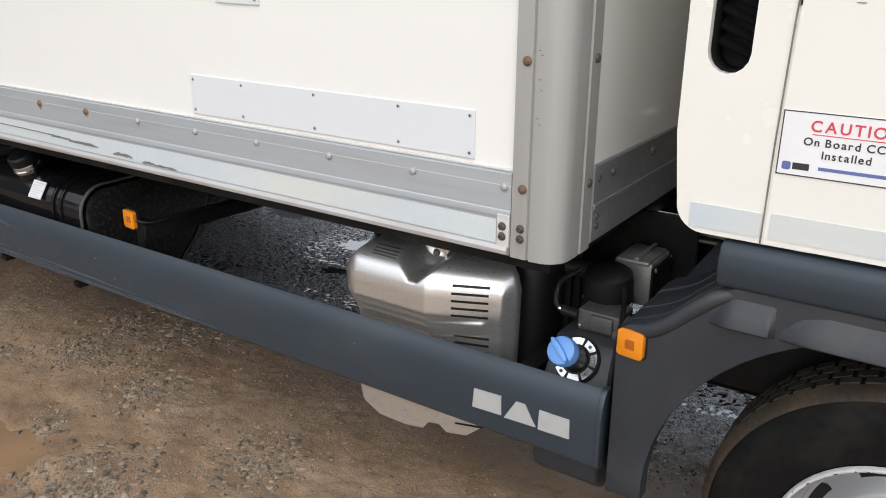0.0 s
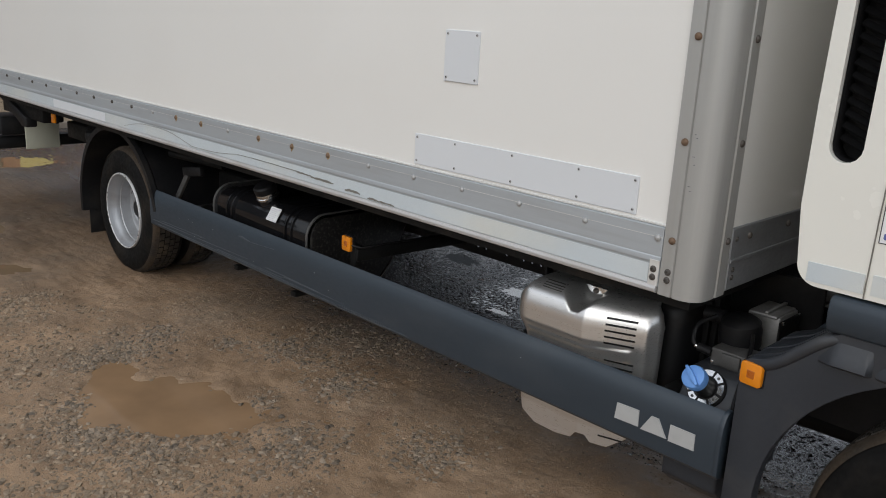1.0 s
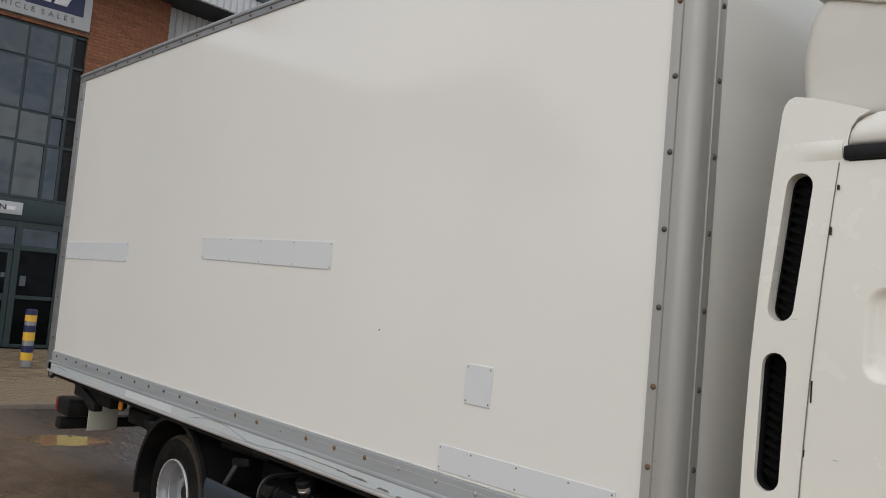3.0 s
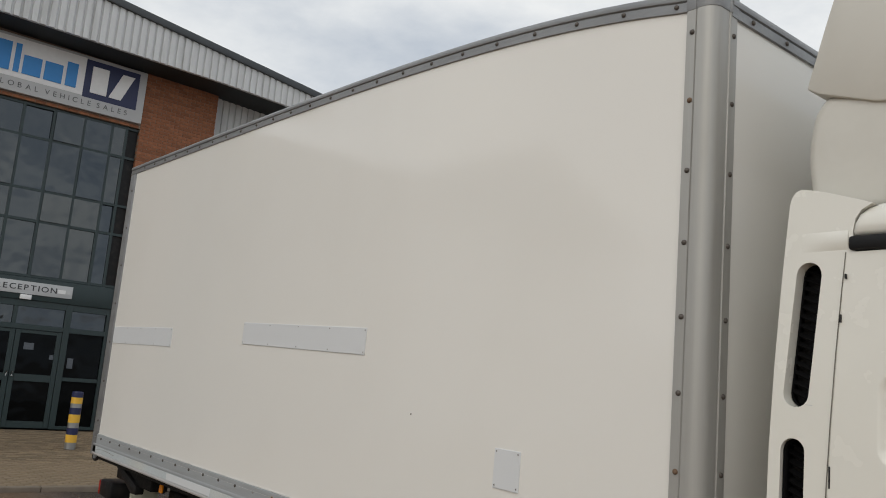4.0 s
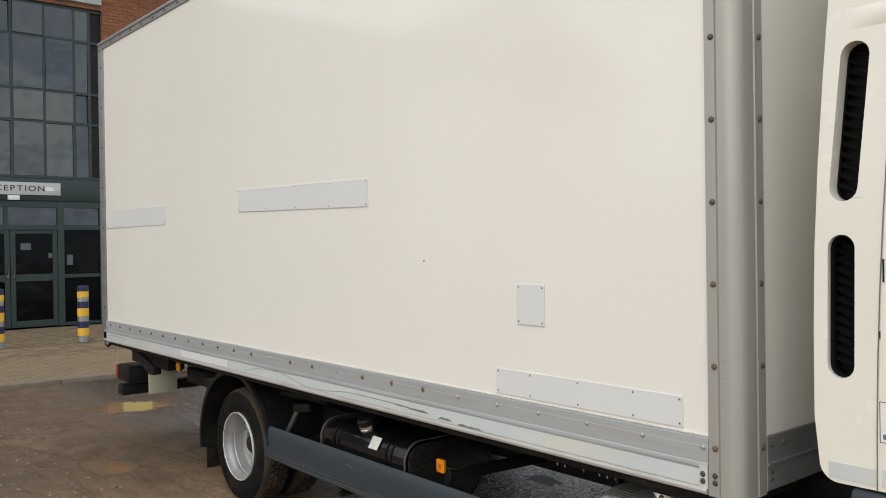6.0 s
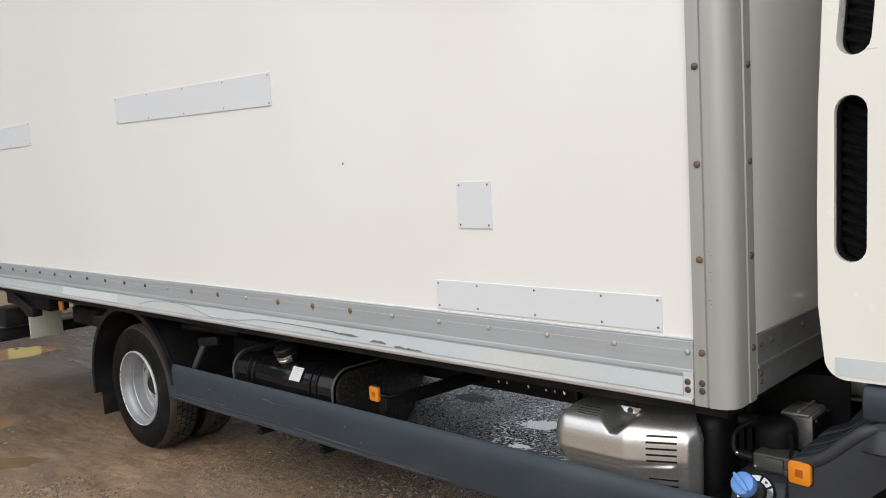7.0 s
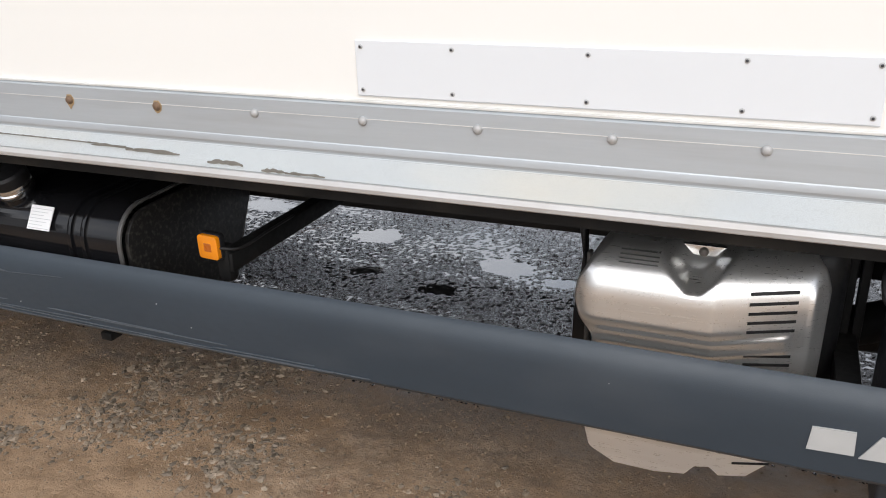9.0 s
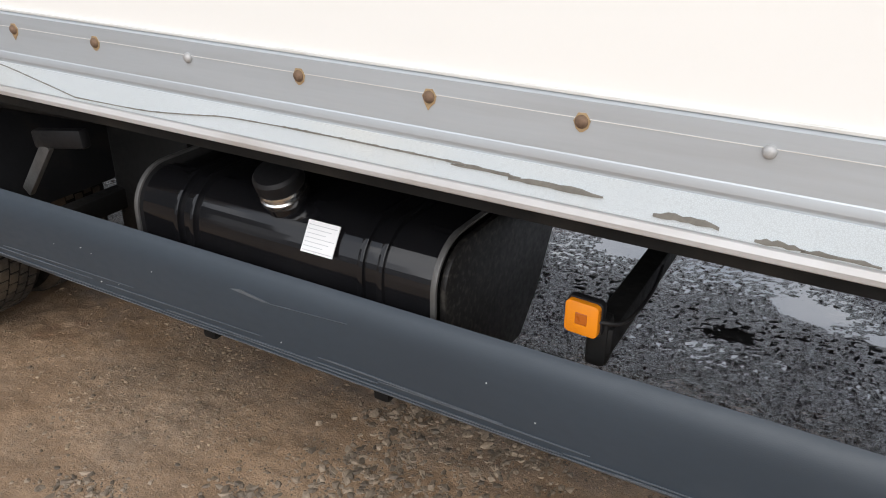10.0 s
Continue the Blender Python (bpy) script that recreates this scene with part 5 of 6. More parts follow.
part("marker_bracket", box(-0.026, 0.016, -0.01, 0.03, -0.10, 0.0, 0.012, m=pose(-1.475, 0.12, 0.67, 0, 0, 0)), CHASSIS, lorry)
part("cable", tube(curve_path([(-1.475, 0.10, 0.67), (-1.44, 0.14, 0.66), (-1.43, 0.25, 0.665), (-1.45, 0.4, 0.65)]), 0.004, 6), BLACK, lorry)

# urea tank with blue cap
adblue = part("urea_tank", prism(((0.105, 0.315), (0.105, 0.490), (0.196, 0.622), (0.214, 0.634), (0.42, 0.634), (0.42, 0.29), (0.15, 0.275)), "x", 0.030, 0.206, 0.018, seg=3), FENDER, lorry, "dark plastic fluid tank behind the guard")
AX = pose(0.107, 0.176, 0.590, 55, 0, -2)
collar = part("filler_collar", lathe([(0.058, -0.012), (0.058, 0.010), (0.054, 0.014), (0.034, 0.014)], 36, AX), BLACK, adblue, "black filler collar")
for i in range(8):
    a = radians(45 * i + 10)
    arc_ = [radians(d) for d in range(-18, 19, 6)]
    bm = prism([(0.037 * math.cos(w), 0.037 * math.sin(w)) for w in arc_] + [(0.054 * math.cos(w), 0.054 * math.sin(w)) for w in arc_[::-1]], "z", 0.0135, 0.0165)
    bm.transform(AX @ Matrix.Rotation(a, 4, "Z"))
    part("collar_segment", bm, SHINY, collar, "bright metal segment")
    if i % 2:
        part("screw", lathe([(0.0042, 0.016), (0.0042, 0.0185), (0.002, 0.019)], 10, AX @ Matrix.Rotation(a, 4, "Z") @ Matrix.Translation((0.0455, 0, 0))), GREYMETAL, collar)
part("neck", lathe([(0.033, 0.0), (0.031, 0.03), (0.028, 0.086)], 28, AX), BLACK, collar)
cap = part("filler_cap", lathe([(0.030, 0.084), (0.035, 0.087), (0.0355, 0.108), (0.033, 0.116), (0.025, 0.119), (0.008, 0.120)], 36, AX), BLUECAP, adblue, "blue screw cap")
part("cap_grip", prism(((-0.034, -0.004), (-0.012, -0.0075), (0.012, -0.0075), (0.034, -0.004), (0.034, 0.004), (0.012, 0.0075), (-0.012, 0.0075), (-0.034, 0.004)), "z", 0.112, 0.131, 0.003), BLUECAP, cap).data.transform(AX @ Matrix.Rotation(radians(140), 4, "Z"))

# air dryer and valves above it
dryer = part("air_dryer", lathe([(0.02, -0.052), (0.055, -0.050), (0.063, -0.040), (0.064, 0.014), (0.060, 0.034), (0.045, 0.045), (0.015, 0.048)], 32, pose(0.094, 0.365, 0.722, 8, 0, 0)), BLACK, lorry, "black air dryer canister")
part("band", lathe([(0.066, -0.044), (0.066, -0.039)], 32, pose(0.094, 0.365, 0.722, 8, 0, 0), caps=False), SHINY, dryer, "thin bright clamp band")
part("port", lathe([(0.024, 0), (0.024, 0.06), (0.016, 0.065)], 18, pose(0.04, 0.365, 0.750, 0, -90, 0)), BLACK, dryer)
base_ = part("valve_block", box(0.064, 0.176, 0.252, 0.34, 0.634, 0.690, 0.006), GREYMETAL, lorry, "grey cast valve block")
part("valve_lug", box(0.100, 0.160, 0.243, 0.26, 0.642, 0.684, 0.005), GREYMETAL, base_, "raised face of the block")
part("valve_lug", box(0.160, 0.190, 0.245, 0.30, 0.632, 0.655, 0.004), GREYMETAL, base_)
for x in (0.074, 0.168):
    part("bolt_head", lathe([(0.006, 0), (0.006, 0.005), (0.003, 0.006)], 6, pose(x, 0.252, 0.646, 90, 0, 0)), SHINY, base_)
part("fitting", tube([(0.022, 0.255, 0.676), (0.066, 0.255, 0.672)], 0.014, 10), BLACK, base_, "black hose fitting")
part("fitting_end", lathe([(0.008, 0), (0.010, 0.004), (0.010, 0.012), (0.006, 0.014)], 10, pose(0.024, 0.255, 0.676, 0, -90, 0)), SHINY, base_, "bright fitting end")
vm = pose(0.150, 0.44, 0.652, 0, 0, 0)
valve = part("valve_body", box(-0.075, 0.028, 0.0, 0.135, 0.0, 0.118, 0.007, m=vm), CAST, lorry, "grey cast aluminium valve body")
part("cover", box(-0.068, 0.022, -0.010, 0.128, 0.112, 0.124, 0.005, m=vm), CAST, valve, "lid of the valve body")
part("ridge", prism(((-0.020, 0.0), (-0.008, 0.0), (-0.004, 0.012), (-0.016, 0.012)), "y", -0.010, 0.125, 0.002), CAST, valve, "step in the lid").data.transform(vm @ Matrix.Translation((0, 0, 0.122)))
part("side_plate", box(0.028, 0.034, -0.006, 0.140, -0.012, 0.108, 0.002, 1, m=vm), CHASSIS, valve, "black mounting plate")
for y, z in ((0.006, 0.115), (0.120, 0.118), (0.008, 0.004)):
    part("bolt_head", lathe([(0.006, 0), (0.006, 0.006), (0.003, 0.007)], 6, vm @ pose(0.034, y, z - 0.012, 0, 90, 0)), SHINY, valve)
part("hose", tube(curve_path([(0.150, 0.33, 0.735), (0.176, 0.27, 0.715), (0.196, 0.20, 0.67), (0.208, 0.14, 0.60), (0.213, 0.11, 0.50)]), 0.006, 8), BLACK, lorry, "thin black hose")
part("hose", tube(curve_path([(0.030, 0.33, 0.76), (0.000, 0.28, 0.735), (0.004, 0.255, 0.69), (0.022, 0.255, 0.676)]), 0.007, 8), BLACK, lorry, "thin black hose")
part("lamp_lead", tube(curve_path([(0.262, 0.075, 0.742), (0.244, 0.10, 0.752), (0.236, 0.15, 0.748)]), 0.004, 8), GREYMETAL, lorry, "grey lamp lead")
for x in (-0.045, -0.018):
    part("upright_bracket", box(x - 0.010, x + 0.010, 0.42, 0.45, 0.35, 0.85, 0.004), CHASSIS, lorry)
# Added plate that closes a bright gap beside the silencer.
part("web_plate", box(-0.06, 0.24, 0.60, 0.612, 0.58, 0.86, 0.003, 1), CHASSIS, lorry, "black plate added across the frame to darken a bright gap")
part("frame_upright", box(0.222, 0.240, 0.14, 0.25, 0.35, 0.70, 0.006), CHASSIS, lorry, "black upright between tank and mudguard")

# between body and cab: air intake stack, crossbeam, hoses
stack = part("air_duct", prism(round_rect(0.130, 0.221, 0.79, 0.93, 0.018, 4), "z", 0.885, 2.55, 0.006), PIPE, lorry, "grey-brown plastic air intake duct")
# Second one is only a black block added to darken the gap.
part("air_duct", prism(round_rect(0.134, 0.225, 1.95, 2.10, 0.022, 4), "z", 0.885, 2.55, 0.006), BLACK, lorry, "black block added on the far side to darken the gap")
part("duct_foot", box(0.13, 0.25, 0.78, 0.95, 0.83, 0.89, 0.012), BLACK, stack)
part("bracket", prism(((0.215, 0.918), (0.352, 0.916), (0.358, 0.897), (0.245, 0.838), (0.215, 0.838)), "y", 0.74, 0.79, 0.004), CAST, lorry, "pale pressed steel bracket")
part("bracket", prism(((0.240, 0.832), (0.346, 0.779), (0.346, 0.766), (0.144, 0.766), (0.141, 0.803), (0.20, 0.832)), "y", 0.745, 0.80, 0.004), CAST, lorry, "pressed steel bracket")
part("cab_crossbeam", box(0.14, 0.44, 1.0, 1.12, 0.80, 1.022, 0.01), BLACK, lorry, "black crossbeam behind the cab")
part("platform", box(0.13, 0.42, 0.82, 2.2, 0.80, 0.84, 0.006), CHASSIS, lorry)
for x, y in ((0.372, 0.74), (0.39, 0.87), (0.378, 1.0)):
    part("hose", tube(curve_path([(x, y, 0.85), (x - 0.01, y, 1.2), (x + 0.01, y + 0.03, 1.5), (x + 0.01, y, 1.9)]), 0.028, 12), BLACK, lorry, "thick black hose")
for i in range(9):
    part("bellows_ring", lathe([(0.034, -0.008), (0.042, 0), (0.034, 0.008)], 18, pose(0.372, 0.74, 0.93 + 0.022 * i, 0, 0, 0)), BLACK, lorry, "ridge of a ribbed rubber boot")
part("hose", tube(curve_path([(0.415, 0.80, 1.16), (0.350, 0.81, 1.13), (0.338, 0.83, 1.07), (0.345, 0.86, 1.02), (0.31, 0.90, 0.985), (0.25, 0.92, 0.97)]), 0.017, 12), TANK, lorry, "glossy black bent hose")
part("hose", tube(curve_path([(0.40, 0.76, 1.07), (0.345, 0.78, 1.035), (0.315, 0.81, 0.995), (0.262, 0.83, 0.975), (0.20, 0.84, 0.97)]), 0.011, 12), TANK, lorry, "glossy black bent hose")
part("hose", tube(curve_path([(0.40, 0.76, 1.00), (0.35, 0.77, 0.965), (0.29, 0.78, 0.945), (0.22, 0.80, 0.945)]), 0.008, 10), TANK, lorry, "thin glossy black hose")
part("hose_clip", prism(round_rect(0.335, 0.362, 1.10, 1.16, 0.012), "y", 0.90, 0.93, 0.005), BLACK, lorry, "dark clip on the hoses")
# Black panel added so the gap behind the cab stays dark.
part("cooler", box(0.30, 0.36, 0.7, 2.0, 1.25, 2.3, 0.01), BLACK, lorry, "black panel added on the cab's back to darken the gap")
bm = bmesh.new()
top_, foot_ = ((0.251, 0.772, 0.752), (0.319, 0.755, 0.757)), ((0.226, 0.32, 0.690), (0.256, 0.32, 0.690))
va = [bm.verts.new(q) for q in (top_[0], top_[1], foot_[1], foot_[0])]
vb = [bm.verts.new((q[0], q[1] + 0.004, q[2] - 0.012)) for q in (top_[0], top_[1], foot_[1], foot_[0])]
bm.faces.new(va)
bm.faces.new(vb[::-1])
for k in range(4):
    bm.faces.new((va[k], vb[k], vb[(k + 1) % 4], va[(k + 1) % 4]))
bmesh.ops.recalc_face_normals(bm, faces=bm.faces[:])
part("strut", bm, SLATE, lorry, "dark tapered steel strut", 0)
part("bracket_edge", box(0.132, 0.252, 0.742, 0.80, 0.747, 0.755, 0.002, 1), CAST, lorry, "bare lower edge of the bracket")


# cab: side skin with rounded lower corner, two slots with louvres, door and trims
def cab_edge(z):
    return 0.331 + 0.055 * max(0.0, (z - 1.5) / 1.0) ** 1.6


cab = None
bm = bmesh.new()
out = [(0.50, 1.008)] + [(0.401 + 0.056 * math.cos(radians(a)), 1.064 + 0.056 * math.sin(radians(a))) for a in range(270, 179, -10)]
out += [(cab_edge(z), z) for z in (1.2, 1.45, 1.7, 1.95, 2.2, 2.35, 2.45)]
out += [(0.385, 2.49), (0.392, 2.515), (0.404, 2.532), (0.424, 2.540), (0.468, 2.531), (0.511, 2.519), (0.60, 2.489), (0.652, 2.470), (0.618, 2.452), (0.600, 2.425), (0.592, 2.38), (0.60, 2.30), (0.60, 1.008)]


def rounded_slot(cx0, cz0, cx1, cz1, r, k=8):
    """A slot with round ends between two centres."""
    pts = []
    a = math.atan2(cz1 - cz0, cx1 - cx0)
    for cx, cz, s in ((cx1, cz1, a - math.pi / 2), (cx0, cz0, a + math.pi / 2)):
        for i in range(k + 1):
            w = s + math.pi * i / k
            pts.append((cx + r * math.cos(w), cz + r * math.sin(w)))
    return pts


SLOTS = [rounded_slot(0.411, 1.355, 0.414, 1.697, 0.039), rounded_slot(0.421, 1.874, 0.456, 2.253, 0.041)]
YS = 0.055


def side_y(x, z):
    """The pillar panel leans in towards the top and rounds off at its rear edge."""
    return YS + 0.016 * max(0.0, (z - 1.3) / 1.2) ** 1.5


edges = []
for loop in [out] + SLOTS:
    vs = [bm.verts.new((x, side_y(x, z), z)) for x, z in loop]
    edges += [bm.edges.new((vs[i], vs[(i + 1) % len(vs)])) for i in range(len(vs))]
bmesh.ops.triangle_fill(bm, use_beauty=True, use_dissolve=False, edges=edges, normal=(0, -1, 0))
res = bmesh.ops.extrude_face_region(bm, geom=bm.faces[:])
for v in res["geom"]:
    if isinstance(v, bmesh.types.BMVert):
        v.co.y += 0.075
cab = part("cab", bm, CABWHITE, lorry, "creamy white lorry cab", 40)
mod = cab.modifiers.new("edge", "BEVEL")
mod.width, mod.segments, mod.limit_method, mod.angle_limit = 0.012, 3, "ANGLE", radians(50)
part("cab_shell", prism(((0.37, 1.02), (0.37, 2.0), (0.44, 2.48), (1.9, 2.5), (2.15, 1.6), (2.15, 1.02)), "y", 0.165, 2.38, 0.03), CABWHITE, cab, "white cab body")
part("pillar_back", box(0.36, 0.60, 0.150, 0.160, 1.2, 2.42), BLACK, cab, "dark duct behind the slots", 0)
for cx0, cz0, cx1, cz1, k in ((0.411, 1.335, 0.414, 1.718, 13), (0.421, 1.850, 0.456, 2.278, 14)):
    for i in range(k):
        f = (i + 0.5) / k
        cx, cz = cx0 + (cx1 - cx0) * f, cz0 + (cz1 - cz0) * f
        part("louvre", box(-0.042, 0.042, 0.0, 0.022, -0.0025, 0.0025, m=pose(cx, side_y(cx, cz) + 0.050, cz, 30, 22, 0)), LOUVRE, cab, smooth=0)
for loop, lip in zip(SLOTS, (0.016, 0.046)):
    bm = bmesh.new()
    mx, mz = sum(p[0] for p in loop) / len(loop), sum(p[1] for p in loop) / len(loop)
    rings = []
    for dy in (lip, 0.074):
        rings.append([bm.verts.new((mx + (x - mx) * 0.955, side_y(x, z) + dy, mz + (z - mz) * 0.994)) for x, z in loop])
    for k in range(len(loop)):
        bm.faces.new((rings[0][k], rings[1][k], rings[1][(k + 1) % len(loop)], rings[0][(k + 1) % len(loop)]))
    liner = part("slot_liner", bm, LOUVRE, cab, "black lining of the slot")
    sol = liner.modifiers.new("wall", "SOLIDIFY")
    sol.thickness = 0.002
dl = [(0.512 + 0.060 * max(0, (z - 1.0) / 1.3) ** 2.0, z) for z in (1.010, 1.2, 1.4, 1.6, 1.8, 2.0, 2.2, 2.32)]
# door skin with a rounded hollow pressed in round its handle
outline = [(x + 0.004, z) for x, z in dl] + [(1.45, 2.32), (1.45, 1.010)]
hollow = round_rect(0.668, 1.02, 1.676, 1.955, 0.055, 8)
bm = bmesh.new()
edges = []
for loop in (outline, hollow):
    vs = [bm.verts.new((x, side_y(x, z) - 0.0025, z)) for x, z in loop]
    edges += [bm.edges.new((vs[i], vs[(i + 1) % len(vs)])) for i in range(len(vs))]
bmesh.ops.triangle_fill(bm, use_beauty=True, use_dissolve=False, edges=edges, normal=(0, -1, 0))
res = bmesh.ops.extrude_face_region(bm, geom=bm.faces[:])
for v in res["geom"]:
    if isinstance(v, bmesh.types.BMVert):
        v.co.y += 0.040
door_skin = part("door_skin", bm, CABWHITE, cab, "white door skin", 25)
bm = bmesh.new()
rings = []
for inset, dy in ((0.0, -0.0025), (0.006, -0.0030), (0.014, 0.004), (0.022, 0.013), (0.034, 0.018)):
    loop = round_rect(0.668 + inset, 1.02 - inset, 1.676 + inset, 1.955 - inset, 0.055 - 0.6 * inset, 8)
    rings.append([bm.verts.new((x, side_y(x, z) + dy, z)) for x, z in loop])
for a, b in zip(rings, rings[1:]):
    for k in range(len(a)):
        bm.faces.new((a[k], b[k], b[(k + 1) % len(a)], a[(k + 1) % len(a)]))
bm.faces.new(rings[-1])
part("handle_hollow", bm, CABWHITE, door_skin, "pressed hollow round the door handle", 50)
part("handle", prism(round_rect(0.80, 0.98, 1.80, 1.845, 0.02), "y", 0.040, 0.072, 0.006), BLACK, door_skin, "black door handle")
# moulding over the door that closes the side below the roof
bm = bmesh.new()
rows = []
for (dx, z), dy in zip(((0.594, 2.368), (0.596, 2.385), (0.602, 2.410), (0.614, 2.436), (0.634, 2.458), (0.662, 2.473), (0.70, 2.490)), (0.012, 0.0, -0.002, 0.004, 0.016, 0.036, 0.09)):
    rows.append([bm.verts.new((x, side_y(0.6, z) + dy, z)) for x in (dx, dx + 0.012, dx + 0.05, 1.0, 1.55)])
for a, b in zip(rows, rows[1:]):
    for k in range(4):
        bm.faces.new((a[k], a[k + 1], b[k + 1], b[k]))
mould = part("door_moulding", bm, CABWHITE, cab, "rounded white moulding above the door", 50)
thick = mould.modifiers.new("wall", "SOLIDIFY")
thick.thickness, thick.offset = 0.004, -1
seam = [(x - 0.0015, side_y(x, z) - 0.0012, z) for x, z in dl]
part("door_gap", tube(seam, 0.0017, 6), CRACK, cab, "grimy gap along the door")
part("drip_rail", box(0.584, 1.5, 0.052, 0.10, 2.324, 2.369, 0.010), BLACK, cab, "black window seal end")
bm = bmesh.new()
rows = []
for i in range(13):
    x, fade = 0.43 + 0.150 * i / 12, min(1.0, i / 8)
    rows.append([bm.verts.new((x, side_y(x, z) - d * fade, z)) for z, d in ((2.322, -0.002), (2.334, 0.002), (2.352, 0.0065), (2.372, 0.0065), (2.386, 0.002), (2.394, -0.002))])
for a, b in zip(rows, rows[1:]):
    for k in range(5):
        bm.faces.new((a[k], b[k], b[k + 1], a[k + 1]))
bm.faces.new(rows[-1])
part("pressed_ridge", bm, CABWHITE, cab, "pressed ridge", 60)
for x, z0, z1, w in ((0.5335, 1.60, 1.665, 0.0022), (0.5225, 1.44, 1.462, 0.0016), (0.562, 2.10, 2.125, 0.0018), (0.577, 2.235, 2.25, 0.0018)):
    part("gap_grime", box(x - w, x + w, YS - 0.0035, YS + 0.012, z0, z1, 0.0008, 1), BLACK, cab, "short dark dash in the door gap")
part("scratch", box(0.607, 0.622, 0.0520, 0.0535, 1.447, 1.4482), SCUFF, door_skin, "small scratch on the door", 0)
part("scratch", box(0.452, 0.475, side_y(0.46, 1.843) - 0.0012, side_y(0.46, 1.843) + 0.002, 1.842, 1.8435), SIGNGREY, cab, "faint scuff between the slots", 0)
part("reflector_band", box(0.373, 0.507, 0.0525, 0.0555, 1.020, 1.068), TAPE, cab, "grey reflective band", 0)
part("reflector_band", box(0.524, 1.4, 0.0508, 0.0538, 1.022, 1.072), TAPE, cab, "grey reflective band", 0)
# warning sticker on the door
st = part("warning_sticker", box(0.520, 0.812, 0.0512, 0.0530, 1.148, 1.264), PAPER, cab, "white warning sticker with a dark border", 0)
for x0, x1, z0, z1 in ((0.520, 0.812, 1.262, 1.264), (0.520, 0.812, 1.148, 1.150), (0.520, 0.522, 1.148, 1.264), (0.810, 0.812, 1.148, 1.264)):
    part("border", box(x0, x1, 0.0506, 0.0514, z0, z1), INK, st, smooth=0)
text_mesh("letter", "CAUTION", 0.0275, Matrix.Translation((0.640, 0.0509, 1.239)) @ SIDE, REDINK, st, "red capital letter", 0.18, 0.0004)
part("underline", box(0.572, 0.712, 0.0506, 0.0514, 1.2245, 1.226), REDINK, st, smooth=0)
text_mesh("letter", "On Board CCTV", 0.0195, Matrix.Translation((0.640, 0.0509, 1.2115)) @ SIDE, INK, st, "black letter", 0.16, 0.0003)
text_mesh("letter", "Installed", 0.0195, Matrix.Translation((0.632, 0.0509, 1.190)) @ SIDE, INK, st, "black letter", 0.16, 0.0003)
part("logo_bar", prism(round_rect(0.529, 0.544, 1.158, 1.173, 0.004), "y", 0.0506, 0.0514), BLUEINK, st, "small blue logo square", 0)
part("logo_bar", box(0.547, 0.575, 0.0506, 0.0514, 1.160, 1.172), INK, st, "dark logo bar", 0)
part("logo_bar", box(0.590, 0.795, 0.0506, 0.0514, 1.163, 1.169), BLUEINK, st, "thin bar of small print", 0)
# roof fairing
part("roof_fairing", prism(((0.42, 2.47), (0.403, 2.56), (0.392, 2.66), (0.395, 2.73), (0.41, 2.82), (0.45, 2.885), (1.6, 2.78), (1.9, 2.47)), "y", 0.16, 2.34, 0.05, seg=4), FAIRING, cab, "weathered off-white roof fairing")
part("air_deflector", prism(((0.397, 2.914), (0.459, 3.128), (0.488, 3.221), (0.53, 3.33), (0.62, 3.36), (1.75, 2.85), (1.75, 2.62), (0.62, 2.826), (0.44, 2.888)), "y", 0.145, 2.355, 0.008), FAIRING, cab, "weathered off-white roof air deflector")
part("hinge_cover", prism(((0.375, 1.122), (0.350, 1.119), (0.335, 1.110), (0.326, 1.094), (0.325, 1.05), (0.326, 1.014), (0.334, 1.006), (0.350, 1.006), (0.354, 1.014), (0.352, 1.056), (0.358, 1.068), (0.375, 1.07)), "y", 0.165, 0.20, 0.005), CABWHITE, cab, "pale plastic cover behind the pillar")

# front mudguard and step trim
arc = [(0.83 + 0.50 * math.cos(radians(a)) * 1.0, 0.383 + 0.485 * math.sin(radians(a))) for a in range(184, 88, -6)]
def sweep(points, steps=5):
    """The same outline with its corners eased into curves."""
    return [(q[0], q[2]) for q in curve_path([(x, 0.0, z) for x, z in points], steps)]


outer = sweep([(0.83, 0.93), (0.56, 0.925), (0.47, 0.905), (0.40, 0.855), (0.345, 0.807), (0.300, 0.783), (0.264, 0.772), (0.249, 0.750), (0.246, 0.70)]) + [(0.248, 0.345)]
mg = part("mudguard", prism(outer + arc, "y", 0.056, 0.10, 0.016, seg=4), FENDER, lorry, "dark grey plastic front mudguard")
crest = sweep([(0.240, 0.72), (0.252, 0.765), (0.30, 0.788), (0.345, 0.812), (0.40, 0.862), (0.47, 0.912), (0.56, 0.932), (0.9, 0.94)])
topline = [(0.236, 0.36), (0.238, 0.66)] + crest + [(1.3, 0.80), (1.33, 0.4)]
skin = topline + [(x + 0.012, z - 0.012) for x, z in topline[::-1]]
part("mudguard_top", prism(skin, "y", 0.10, 0.38, 0.0), FENDER, mg, "top of the mudguard over the wheel", 30)
for y, dz in ((0.165, 0.003), (0.280, 0.005)):
    rib = [(x, z + dz) for x, z in crest[3:]]
    part("rib", prism(rib + [(x, z - 0.03) for x, z in rib[::-1]], "y", y, y + 0.075, 0.013, seg=3), FENDER, mg, "", 50)
